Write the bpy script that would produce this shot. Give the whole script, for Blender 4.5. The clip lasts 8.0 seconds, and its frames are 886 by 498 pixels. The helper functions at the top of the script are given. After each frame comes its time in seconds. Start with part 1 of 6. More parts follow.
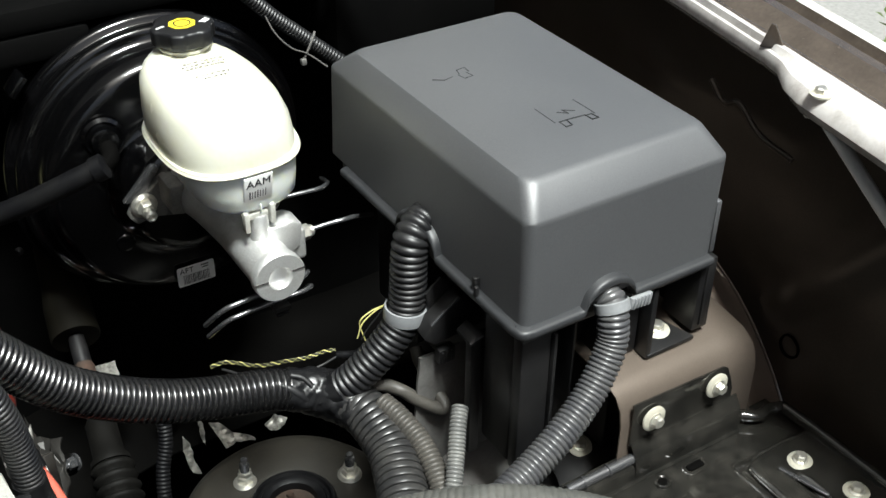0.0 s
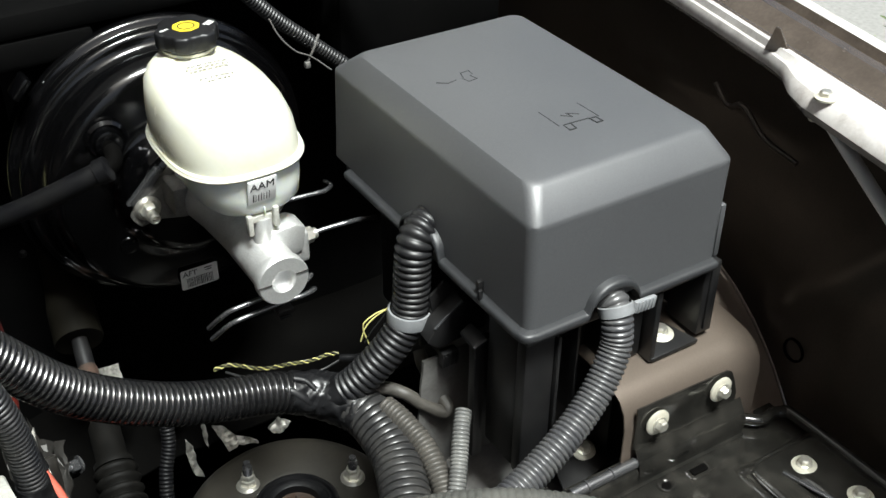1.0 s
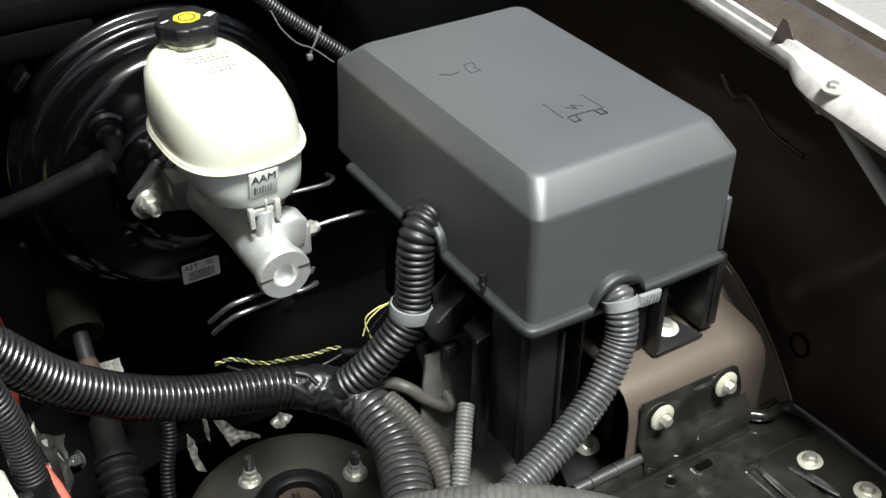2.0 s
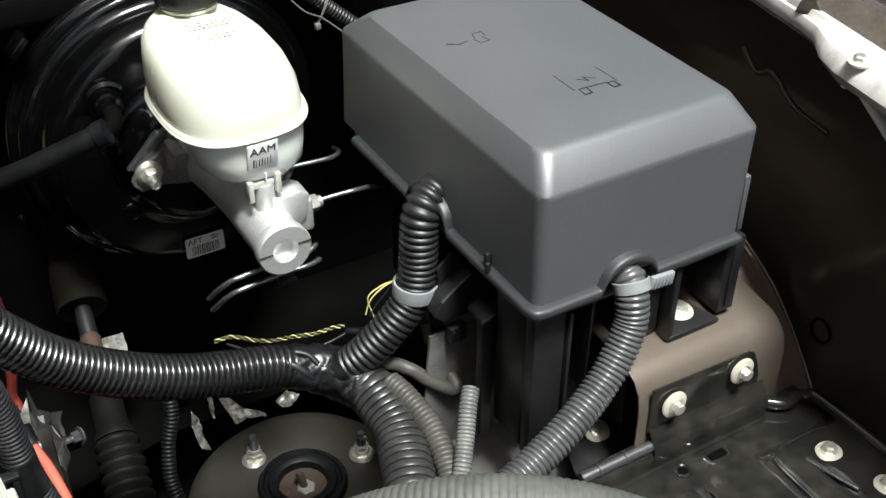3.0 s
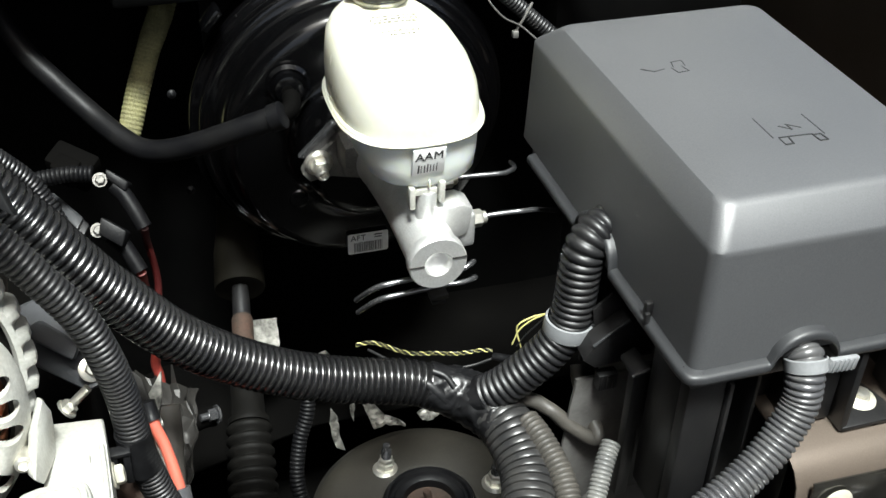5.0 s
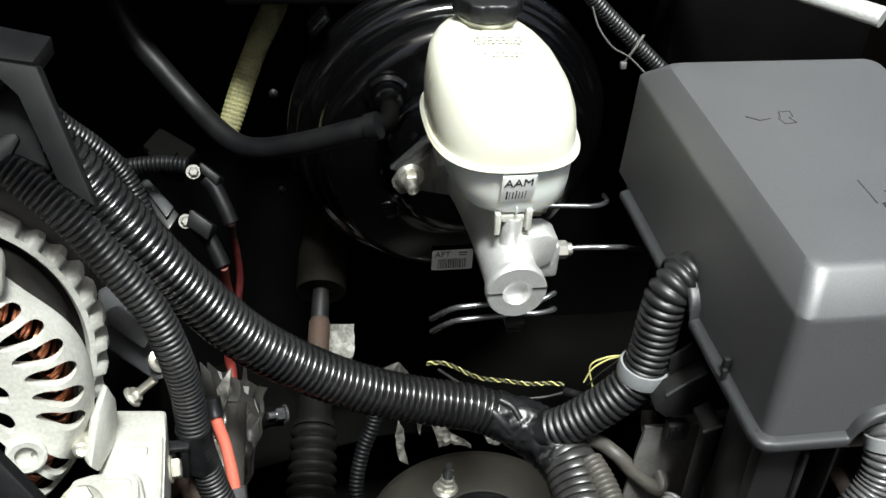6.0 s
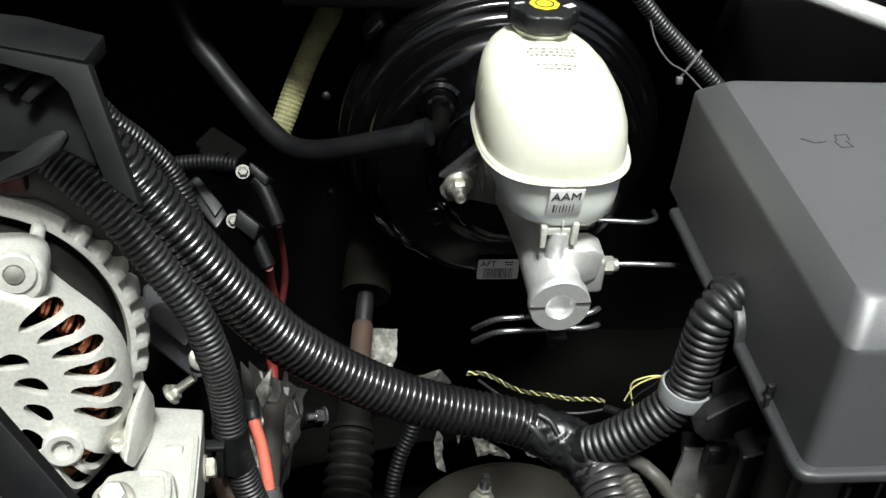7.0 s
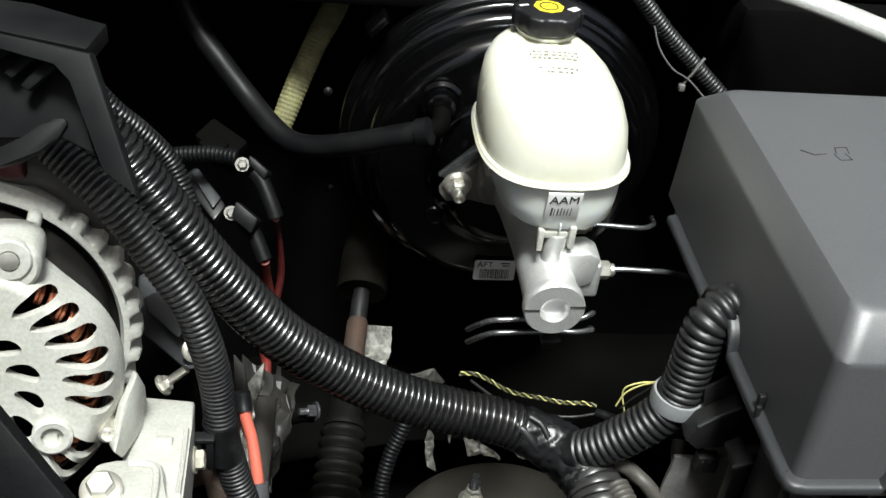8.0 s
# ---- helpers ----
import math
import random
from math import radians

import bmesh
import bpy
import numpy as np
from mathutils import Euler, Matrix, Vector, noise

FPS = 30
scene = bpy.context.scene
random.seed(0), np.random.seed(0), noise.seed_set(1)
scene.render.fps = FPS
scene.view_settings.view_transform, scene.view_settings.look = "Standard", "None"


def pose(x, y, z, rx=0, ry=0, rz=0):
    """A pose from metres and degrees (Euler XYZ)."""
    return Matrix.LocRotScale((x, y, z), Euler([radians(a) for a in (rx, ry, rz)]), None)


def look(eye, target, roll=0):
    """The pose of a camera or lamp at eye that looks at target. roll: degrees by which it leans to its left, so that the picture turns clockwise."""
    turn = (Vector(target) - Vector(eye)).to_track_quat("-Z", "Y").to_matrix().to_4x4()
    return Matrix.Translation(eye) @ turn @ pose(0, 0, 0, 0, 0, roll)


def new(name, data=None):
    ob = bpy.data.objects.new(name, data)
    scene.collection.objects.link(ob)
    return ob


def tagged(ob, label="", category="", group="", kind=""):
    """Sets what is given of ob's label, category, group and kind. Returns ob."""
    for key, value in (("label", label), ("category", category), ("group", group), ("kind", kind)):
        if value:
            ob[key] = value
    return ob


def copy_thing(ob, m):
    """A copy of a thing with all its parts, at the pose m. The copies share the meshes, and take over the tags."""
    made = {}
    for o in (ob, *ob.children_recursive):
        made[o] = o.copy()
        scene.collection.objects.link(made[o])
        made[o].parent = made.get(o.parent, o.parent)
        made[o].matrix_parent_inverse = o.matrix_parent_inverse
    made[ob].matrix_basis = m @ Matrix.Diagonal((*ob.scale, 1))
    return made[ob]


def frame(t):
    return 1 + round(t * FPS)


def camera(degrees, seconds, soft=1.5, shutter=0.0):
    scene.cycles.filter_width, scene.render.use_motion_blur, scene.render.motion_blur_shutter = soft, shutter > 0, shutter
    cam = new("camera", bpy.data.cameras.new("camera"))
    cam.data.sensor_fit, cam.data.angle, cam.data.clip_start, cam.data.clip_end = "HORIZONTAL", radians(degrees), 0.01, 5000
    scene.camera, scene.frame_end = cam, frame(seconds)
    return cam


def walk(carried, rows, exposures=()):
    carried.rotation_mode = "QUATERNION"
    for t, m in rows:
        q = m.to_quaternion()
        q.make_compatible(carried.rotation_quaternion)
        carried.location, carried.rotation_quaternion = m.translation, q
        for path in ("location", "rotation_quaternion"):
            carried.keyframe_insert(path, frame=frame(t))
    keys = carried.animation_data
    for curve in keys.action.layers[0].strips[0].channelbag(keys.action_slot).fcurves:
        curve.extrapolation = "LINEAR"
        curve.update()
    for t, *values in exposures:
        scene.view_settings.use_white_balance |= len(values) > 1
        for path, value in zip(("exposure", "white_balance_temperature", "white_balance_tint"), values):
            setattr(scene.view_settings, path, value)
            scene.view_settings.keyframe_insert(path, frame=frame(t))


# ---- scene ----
cam = camera(43.30, 8.0)
# seconds, eye, yaw, pitch, roll; the origin is the front corner of the fuse box's rim
ROWS = [
    (0.0, -0.4162, -0.5360, 0.5522, -32.51, -35.00, 0.57),
    (0.5, -0.4159, -0.5342, 0.5509, -32.15, -34.93, 0.61),
    (1.0, -0.4161, -0.5348, 0.5517, -32.32, -34.85, 0.55),
    (1.2, -0.4166, -0.5332, 0.5501, -32.52, -34.78, 0.74),
    (2.3, -0.4078, -0.5292, 0.5430, -31.80, -35.38, 0.26),
    (2.5, -0.4026, -0.5276, 0.5403, -31.55, -35.66, 0.11),
    (3.0, -0.3809, -0.5142, 0.5247, -30.39, -36.28, 0.20),
    (3.5, -0.3674, -0.4980, 0.5128, -27.61, -36.41, 0.21),
    (4.0, -0.3582, -0.4895, 0.5085, -24.21, -36.32, 0.32),
    (4.5, -0.3439, -0.4790, 0.5016, -20.73, -36.78, 0.51),
    (4.7, -0.3392, -0.4765, 0.4994, -19.74, -36.47, 0.88),
    (5.8, -0.3149, -0.4643, 0.5007, -13.16, -35.62, 4.04),
    (6.0, -0.3152, -0.4599, 0.5020, -12.00, -35.70, 4.28),
    (6.5, -0.3118, -0.4557, 0.5014, -9.71, -35.76, 4.35),
    (7.0, -0.3080, -0.4537, 0.5037, -8.68, -35.75, 4.78),
    (7.5, -0.3068, -0.4544, 0.5058, -8.67, -35.60, 6.06),
    (8.0, -0.3063, -0.4531, 0.5049, -8.77, -35.85, 6.69),
]
EXPOSURES = [(0.0, 1.05, 6200, 2), (1.2, 1.05, 6200, 2), (3.5, 1.2, 6200, 2), (4.5, 1.35, 6200, 2), (6.0, 1.1, 6200, 2), (7.0, 0.9, 6200, 2), (8.0, 0.9, 6200, 2)]
walk(cam, [(t, pose(x, y, z, 90 + pitch, 0, yaw) @ pose(0, 0, 0, 0, 0, roll)) for t, x, y, z, yaw, pitch, roll in ROWS], EXPOSURES)

# ---- light ----
SUN_UP, SUN_ROUND = 69.0, 180.0  # degrees above the horizon; turn from +y towards +x
toward = Vector((math.sin(radians(SUN_ROUND)) * math.cos(radians(SUN_UP)), math.cos(radians(SUN_ROUND)) * math.cos(radians(SUN_UP)), math.sin(radians(SUN_UP))))
world = bpy.data.worlds.new("world")
scene.world = world
world.use_nodes = True
sky = world.node_tree.nodes.new("ShaderNodeTexSky")
sky.sky_type, sky.sun_disc = "NISHITA", False
sky.sun_elevation, sky.sun_rotation = radians(SUN_UP), radians(SUN_ROUND)
sky.air_density, sky.dust_density, sky.ozone_density = 0.7, 8.0, 0.6
world.node_tree.links.new(sky.outputs["Color"], world.node_tree.nodes["Background"].inputs["Color"])
world.node_tree.nodes["Background"].inputs["Strength"].default_value = 0.05
sun = new("sun", bpy.data.lights.new("sun", "SUN"))
sun.data.energy, sun.data.angle, sun.data.color = 3.9, radians(13), (1.0, 0.985, 0.965)
sun.matrix_world = look(toward * 5, (0, 0, 0))


# ---- materials ----
def material(name, color, rough=0.5, metal=0.0, spots=0.25, grain=0.15, bump=0.2, scale=400.0, big=18.0, tone=None, coat=0.0, specular=0.5, sheen=0.0, soft=0.0):
    """A surface with wear at two scales: big stains towards tone, fine grain in colour, gloss and relief."""
    m = bpy.data.materials.new(name)
    m.use_nodes = True
    n, k = m.node_tree.nodes, m.node_tree.links
    b = n["Principled BSDF"]
    at = n.new("ShaderNodeTexCoord")
    wide, fine = n.new("ShaderNodeTexNoise"), n.new("ShaderNodeTexNoise")
    wide.inputs["Scale"].default_value, wide.inputs["Detail"].default_value, wide.inputs["Roughness"].default_value = big, 5, 0.6
    fine.inputs["Scale"].default_value, fine.inputs["Detail"].default_value = scale, 3
    for tex in (wide, fine):
        k.new(at.outputs["Object"], tex.inputs["Vector"])
    ramp = n.new("ShaderNodeValToRGB")
    ramp.color_ramp.elements[0].position, ramp.color_ramp.elements[1].position = 0.4, 0.72
    k.new(wide.outputs["Fac"], ramp.inputs["Fac"])
    amount = n.new("ShaderNodeMath")
    amount.operation = "MULTIPLY"
    amount.inputs[1].default_value = spots
    k.new(ramp.outputs["Color"], amount.inputs[0])
    mix = n.new("ShaderNodeMix")
    mix.data_type = "RGBA"
    mix.inputs[6].default_value = (*color, 1)
    mix.inputs[7].default_value = (*(tone or [c * 0.45 for c in color]), 1)
    k.new(amount.outputs[0], mix.inputs[0])
    dust = n.new("ShaderNodeMix")
    dust.data_type, dust.blend_type = "RGBA", "OVERLAY"
    dust.inputs[0].default_value = grain
    k.new(mix.outputs[2], dust.inputs[6])
    k.new(fine.outputs["Fac"], dust.inputs[7])
    k.new(dust.outputs[2], b.inputs["Base Color"])
    gloss = n.new("ShaderNodeMapRange")
    gloss.inputs["To Min"].default_value, gloss.inputs["To Max"].default_value = rough * 0.85, min(1.0, rough * 1.2)
    k.new(wide.outputs["Fac"], gloss.inputs["Value"])
    k.new(gloss.outputs["Result"], b.inputs["Roughness"])
    if bump:
        relief = n.new("ShaderNodeBump")
        relief.inputs["Strength"].default_value, relief.inputs["Distance"].default_value = bump, 0.0006
        k.new(fine.outputs["Fac"], relief.inputs["Height"])
        k.new(relief.outputs["Normal"], b.inputs["Normal"])
    b.inputs["Metallic"].default_value = metal
    b.inputs["Specular IOR Level"].default_value = specular
    b.inputs["Coat Weight"].default_value = coat
    b.inputs["Coat Roughness"].default_value = 0.05
    if soft:
        b.inputs["Subsurface Weight"].default_value = soft
        b.inputs["Subsurface Radius"].default_value = (0.02, 0.018, 0.012)
    return m


LID = material("grained_grey_plastic", (0.072, 0.0735, 0.077), 0.46, specular=1.0, spots=0.3, grain=0.3, bump=0.2, scale=900, big=9, tone=(0.092, 0.0935, 0.0965))
LID_RIM = material("dark_grey_lip_plastic", (0.03, 0.031, 0.033), 0.42, spots=0.2, bump=0.2, scale=900, tone=(0.045, 0.045, 0.047))
SHROUD = material("matt_black_shroud_plastic", (0.0040, 0.0042, 0.0047), 0.55, specular=0.12, spots=0.3, bump=0.12, scale=700, big=20, tone=(0.02, 0.02, 0.02))
BASE = material("black_moulded_plastic", (0.0078, 0.0078, 0.00852), 0.40, spots=0.45, bump=0.25, scale=500, tone=(0.0312, 0.0288, 0.0264))
LOOM = material("black_loom_plastic", (0.0060, 0.0060, 0.0065), 0.22, specular=1.0, spots=0.4, bump=0.06, scale=300, big=30, tone=(0.022, 0.021, 0.02))
LOOM_DULL = material("dull_black_loom_plastic", (0.009, 0.009, 0.010), 0.42, specular=0.6, spots=0.5, bump=0.1, scale=300, big=30, tone=(0.024, 0.023, 0.022))
LOOM_DUSTY = material("dusty_loom_plastic", (0.058, 0.058, 0.062), 0.3, specular=0.8, spots=0.6, bump=0.15, scale=300, big=40, tone=(0.115, 0.113, 0.107))
# Cover and boot colours are cut to near-black for the shade they stand in.
COVER_OLIVE = material("shaded_dusty_olive_cover", (0.0054, 0.00468, 0.00288), 0.7, specular=0.1, spots=0.6, bump=0.2, scale=200, big=25, tone=(0.0072, 0.00612, 0.00432))
BOOT_SHADED = material("shaded_dusty_boot_rubber", (0.0034, 0.0032, 0.0028), 0.6, specular=0.12, spots=0.6, bump=0.2, scale=300, big=40, tone=(0.0075, 0.007, 0.006))
CAST_DULL = material("dark_cast_aluminium", (0.234, 0.225, 0.207), 0.5, metal=0.6, spots=0.6, grain=0.35, bump=0.6, scale=500, big=45, tone=(0.09, 0.0828, 0.072))
GROOVE = material("dark_engraving", (0.018, 0.018, 0.019), 0.5, specular=0.3, spots=0.2, bump=0.0)
LOOM_FADED = material("faded_black_loom_plastic", (0.01785, 0.01768, 0.01836), 0.34, specular=0.5, spots=0.7, bump=0.12, scale=300, big=35, tone=(0.051, 0.0493, 0.0459))
# Coil plastic raised in colour to make up for light lost behind the alternator.
COIL_LIFTED = material("lifted_grey_coil_plastic", (0.085, 0.087, 0.093), 0.42, spots=0.4, bump=0.15, scale=500, big=40, tone=(0.115, 0.115, 0.114))
# Pale copy of the body paint that holds the sky's glare.
PAINT_GLARE = material("sky_glare_pewter_paint", (0.8, 0.76, 0.73), 0.22, metal=0.25, spots=0.6, grain=0.25, bump=0.1, scale=300, big=40, tone=(0.3, 0.26, 0.23), coat=0.8)
LOOM_BROWN = material("aged_brown_loom", (0.052, 0.048, 0.042), 0.5, spots=0.6, bump=0.2, scale=300, big=40, tone=(0.09, 0.082, 0.07))
LOOM_PALE = material("pale_grey_loom", (0.1144, 0.1144, 0.11), 0.34, spots=0.5, bump=0.15, scale=300, big=60, tone=(0.264, 0.264, 0.242))
TAPE = material("black_vinyl_tape", (0.006, 0.006, 0.0066), 0.34, specular=0.4, spots=0.5, bump=1.0, scale=110, big=60, tone=(0.024, 0.024, 0.025))
RUBBER = material("black_rubber", (0.0036, 0.0036, 0.0042), 0.46, specular=0.2, spots=0.5, bump=0.3, scale=350, big=40, tone=(0.010, 0.0096, 0.009))
CAST = material("cast_aluminium", (0.8, 0.8, 0.784), 0.48, metal=0.75, spots=0.45, grain=0.35, bump=0.7, scale=500, big=45, tone=(0.48, 0.464, 0.432))
CAST_PALE = material("pale_cast_aluminium", (0.54, 0.535, 0.49), 0.5, metal=0.15, spots=0.5, grain=0.25, bump=0.5, scale=400, big=35, tone=(0.34, 0.33, 0.28))
MACHINED = material("machined_aluminium", (0.82, 0.82, 0.82), 0.4, metal=0.4, spots=0.2, bump=0.15, scale=700)
ZINC = material("zinc_plated_steel", (0.82, 0.8, 0.725), 0.36, metal=0.85, spots=0.5, grain=0.2, bump=0.2, scale=500, big=90, tone=(0.525, 0.475, 0.375))
ZINC_PALE = material("pale_zinc_washer", (0.5, 0.48, 0.4), 0.5, metal=0.1, spots=0.5, grain=0.2, bump=0.25, scale=500, big=110, tone=(0.36, 0.33, 0.25))
STEEL_DARK = material("dark_steel_line", (0.256, 0.256, 0.264), 0.26, metal=0.85, spots=0.4, bump=0.05, tone=(0.128, 0.12, 0.112))
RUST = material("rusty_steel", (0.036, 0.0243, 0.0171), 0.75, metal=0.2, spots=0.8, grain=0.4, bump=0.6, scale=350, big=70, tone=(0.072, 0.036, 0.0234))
BOOSTER = material("gloss_black_enamel", (0.0012, 0.0012, 0.0014), 0.15, specular=0.75, spots=0.3, bump=0.0, scale=200, tone=(0.0022, 0.002, 0.0018), coat=0.0)
TRAY = material("gloss_black_paint", (0.0115, 0.011, 0.0098), 0.13, specular=0.9, spots=0.28, grain=0.35, bump=0.08, scale=260, big=42, tone=(0.075, 0.069, 0.058))
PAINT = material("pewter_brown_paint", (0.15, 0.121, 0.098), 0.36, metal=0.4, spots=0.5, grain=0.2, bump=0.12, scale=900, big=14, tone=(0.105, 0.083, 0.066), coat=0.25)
# Body paint darkened to stand for the rail's shadow on the inner fender.
PAINT_SHADED = material("shaded_brown_paint", (0.07, 0.056, 0.044), 0.30, metal=0.3, spots=0.6, grain=0.25, bump=0.15, scale=500, big=9, tone=(0.036, 0.029, 0.022))
# Dark copy of the pewter paint for the crown's dim reflection.
PAINT_RAIL = material("dim_reflection_pewter_paint", (0.1, 0.08, 0.064), 0.25, metal=0.25, spots=0.6, grain=0.25, bump=0.12, scale=300, big=45, tone=(0.045, 0.036, 0.028), coat=1.0)
APRON = material("dusty_grey_primer", (0.1426, 0.138, 0.1311), 0.65, spots=0.7, grain=0.2, bump=0.15, scale=300, big=25, tone=(0.0598, 0.0552, 0.0483))
SHIELD = material("dull_grey_shield_steel", (0.034, 0.032, 0.029), 0.5, metal=0.4, spots=0.5, grain=0.3, bump=0.3, scale=250, big=40, tone=(0.018, 0.016, 0.014))
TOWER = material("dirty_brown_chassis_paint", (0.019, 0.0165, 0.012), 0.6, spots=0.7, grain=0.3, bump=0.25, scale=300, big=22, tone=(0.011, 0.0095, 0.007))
BULKHEAD = material("dark_grey_bulkhead", (0.00715, 0.00689, 0.0065), 0.6, specular=0.2, spots=0.6, bump=0.3, scale=150, big=10, tone=(0.013, 0.01235, 0.0117))
RUST_TAN = material("rusty_tan_metal", (0.22, 0.15, 0.11), 0.6, metal=0.3, spots=0.7, grain=0.3, bump=0.4, scale=300, big=60, tone=(0.12, 0.07, 0.05))
# Near-black stands in for the deep bay's shade and the inside of holes.
SHADE_BLACK = material("shade_black_underbody", (0.0014, 0.0013, 0.0012), 0.8, specular=0.04, spots=0.6, bump=0.3, scale=150, big=12, tone=(0.003, 0.0027, 0.0023))
# The firewall's deep shade is put into this near-black colour.
FIREWALL = material("shade_black_firewall", (0.0016, 0.0016, 0.0016), 0.85, specular=0.05, spots=0.6, bump=0.5, scale=90, big=8, tone=(0.004, 0.0038, 0.0036))
TANK_TOP = material("aged_cream_polypropylene", (0.6525, 0.648, 0.5513), 0.26, spots=0.6, grain=0.06, bump=0.06, scale=250, big=16, tone=(0.5625, 0.54, 0.3713), soft=0.35)
TANK_LOW = material("milky_polypropylene", (0.8, 0.83, 0.79), 0.30, spots=0.3, grain=0.05, bump=0.06, scale=250, big=16, tone=(0.7, 0.75, 0.71), soft=0.6)
CAPBLACK = material("black_cap_plastic", (0.008, 0.008, 0.009), 0.40, spots=0.3, bump=0.2, scale=600)
YELLOW = material("yellow_printing_ink", (0.82, 0.64, 0.032), 0.5, spots=0.2, bump=0.0)
WHITE_INK = material("white_printing_ink", (0.72, 0.72, 0.70), 0.5, spots=0.3, bump=0.0, big=120)
INK = material("black_printing_ink", (0.015, 0.015, 0.015), 0.5, spots=0.1, bump=0.0)
FAINT_INK = material("faded_grey_ink", (0.28, 0.27, 0.22), 0.6, spots=0.6, bump=0.0, big=200, tone=(0.82, 0.82, 0.82))
PAPER = material("white_paper_label", (0.86, 0.86, 0.84), 0.5, spots=0.25, grain=0.1, bump=0.1, big=70, tone=(0.62, 0.61, 0.57))
CLIP_GREY = material("grey_nylon", (0.24, 0.247, 0.255), 0.4, spots=0.3, bump=0.1, tone=(0.19, 0.19, 0.19))
WIRE_YELLOW = material("yellow_wire_sheath", (0.8, 0.736, 0.272), 0.4, spots=0.4, bump=0.0, big=80, tone=(0.56, 0.496, 0.224))
WIRE_OLIVE = material("olive_wire_sheath", (0.256, 0.24, 0.096), 0.4, spots=0.4, bump=0.0, big=80, tone=(0.096, 0.088, 0.048))
WIRE_BLACK = material("black_wire_sheath", (0.02, 0.02, 0.02), 0.35, spots=0.2, bump=0.0)
WIRE_RED = material("red_wire_sheath", (0.0504, 0.0045, 0.0036), 0.5, spots=0.5, bump=0.0, big=70, tone=(0.081, 0.0108, 0.0108))
WIRE_RUBY = material("dull_ruby_sheath", (0.15, 0.02, 0.014), 0.45, spots=0.5, bump=0.0, big=70, tone=(0.14, 0.02, 0.016))
WIRE_ORANGE = material("orange_red_sheath", (0.52, 0.12, 0.08), 0.4, spots=0.3, bump=0.0, big=70, tone=(0.72, 0.12, 0.07))
COPPER = material("enamelled_copper", (0.715, 0.286, 0.156), 0.32, metal=0.9, spots=0.5, bump=0.0, big=90, tone=(0.286, 0.117, 0.065))
LAMINATE = material("grey_stator_steel", (0.027, 0.02475, 0.0225), 0.5, metal=0.4, spots=0.5, bump=0.3, scale=600, tone=(0.0525, 0.045, 0.039))
BRAID = material("olive_braided_sleeve", (0.2, 0.19, 0.085), 0.7, spots=0.8, grain=0.5, bump=1.0, scale=700, big=60, tone=(0.07, 0.066, 0.034))
FOIL = material("torn_silver_foil", (0.3, 0.29, 0.26), 0.45, metal=0.5, spots=0.9, grain=0.4, bump=0.9, scale=160, big=110, tone=(0.01, 0.009, 0.0075))
CONCRETE = material("driveway_concrete", (0.22, 0.2156, 0.2046), 0.85, spots=0.5, grain=0.3, bump=0.4, scale=60, big=1.2, tone=(0.264, 0.2552, 0.2376))
LEAF = material("hedge_leaf", (0.112, 0.16, 0.048), 0.55, spots=0.6, bump=0.1, big=30, tone=(0.192, 0.24, 0.064))
# Pale so that the unseen hood reflects light onto the fuse box cover.
HOOD_BOUNCE = material("pale_bounce_hood_paint", (0.62, 0.60, 0.58), 0.45, metal=0.2, spots=0.3, grain=0.1, bump=0.1, scale=300, big=4, tone=(0.5, 0.48, 0.46))
GREY_HOSE = material("dusty_grey_hose", (0.069, 0.069, 0.0621), 0.6, spots=0.6, grain=0.3, bump=0.25, scale=200, big=30, tone=(0.1196, 0.1173, 0.1035))


# ---- building helpers ----
def finish(name, bm, mat, angle=40.0):
    bmesh.ops.recalc_face_normals(bm, faces=bm.faces)
    data = bpy.data.meshes.new(name)
    bm.to_mesh(data)
    bm.free()
    data.polygons.foreach_set("use_smooth", [True] * len(data.polygons))
    data.set_sharp_from_angle(angle=radians(angle))
    data.materials.append(mat)
    return new(name, data)


def part(name, bm, mat, parent, label="", angle=40.0):
    """One mesh under a thing or a part."""
    ob = finish(name, bm, mat, angle)
    ob.parent = parent
    if parent.type == "EMPTY":
        ob.matrix_parent_inverse = parent.matrix_basis.inverted()
    return tagged(ob, label)


def thing(name, place, label, category, group="", kind=""):
    ob = new(name)
    ob.empty_display_size = 0.02
    ob.location = place
    return tagged(ob, label, category, group, kind)


def whole(name, bm, mat, label, category, group="", kind="", angle=40.0):
    return tagged(finish(name, bm, mat, angle), label, category, group, kind)


def box(x0, x1, y0, y1, z0, z1, bevel=0.001, segments=2):
    bm = bmesh.new()
    bmesh.ops.create_cube(bm, size=1.0)
    for v in bm.verts:
        v.co = Vector(((x0 + x1) / 2 + v.co.x * (x1 - x0), (y0 + y1) / 2 + v.co.y * (y1 - y0), (z0 + z1) / 2 + v.co.z * (z1 - z0)))
    if bevel:
        bmesh.ops.bevel(bm, geom=bm.edges[:], offset=bevel, segments=segments, profile=0.5, affect="EDGES")
    return bm


def merge(*many):
    """Several bmeshes as one."""
    out = many[0]
    for bm in many[1:]:
        data = bpy.data.meshes.new("piece")
        bm.to_mesh(data)
        bm.free()
        out.from_mesh(data)
        bpy.data.meshes.remove(data)
    return out


def turned(bm, m):
    bmesh.ops.transform(bm, matrix=m, verts=bm.verts)
    return bm


def aim(place, axis, spin=0.0):
    """A frame at place whose z runs along axis."""
    return Matrix.Translation(place) @ Vector(axis).to_track_quat("Z", "Y").to_matrix().to_4x4() @ Matrix.Rotation(spin, 4, "Z")


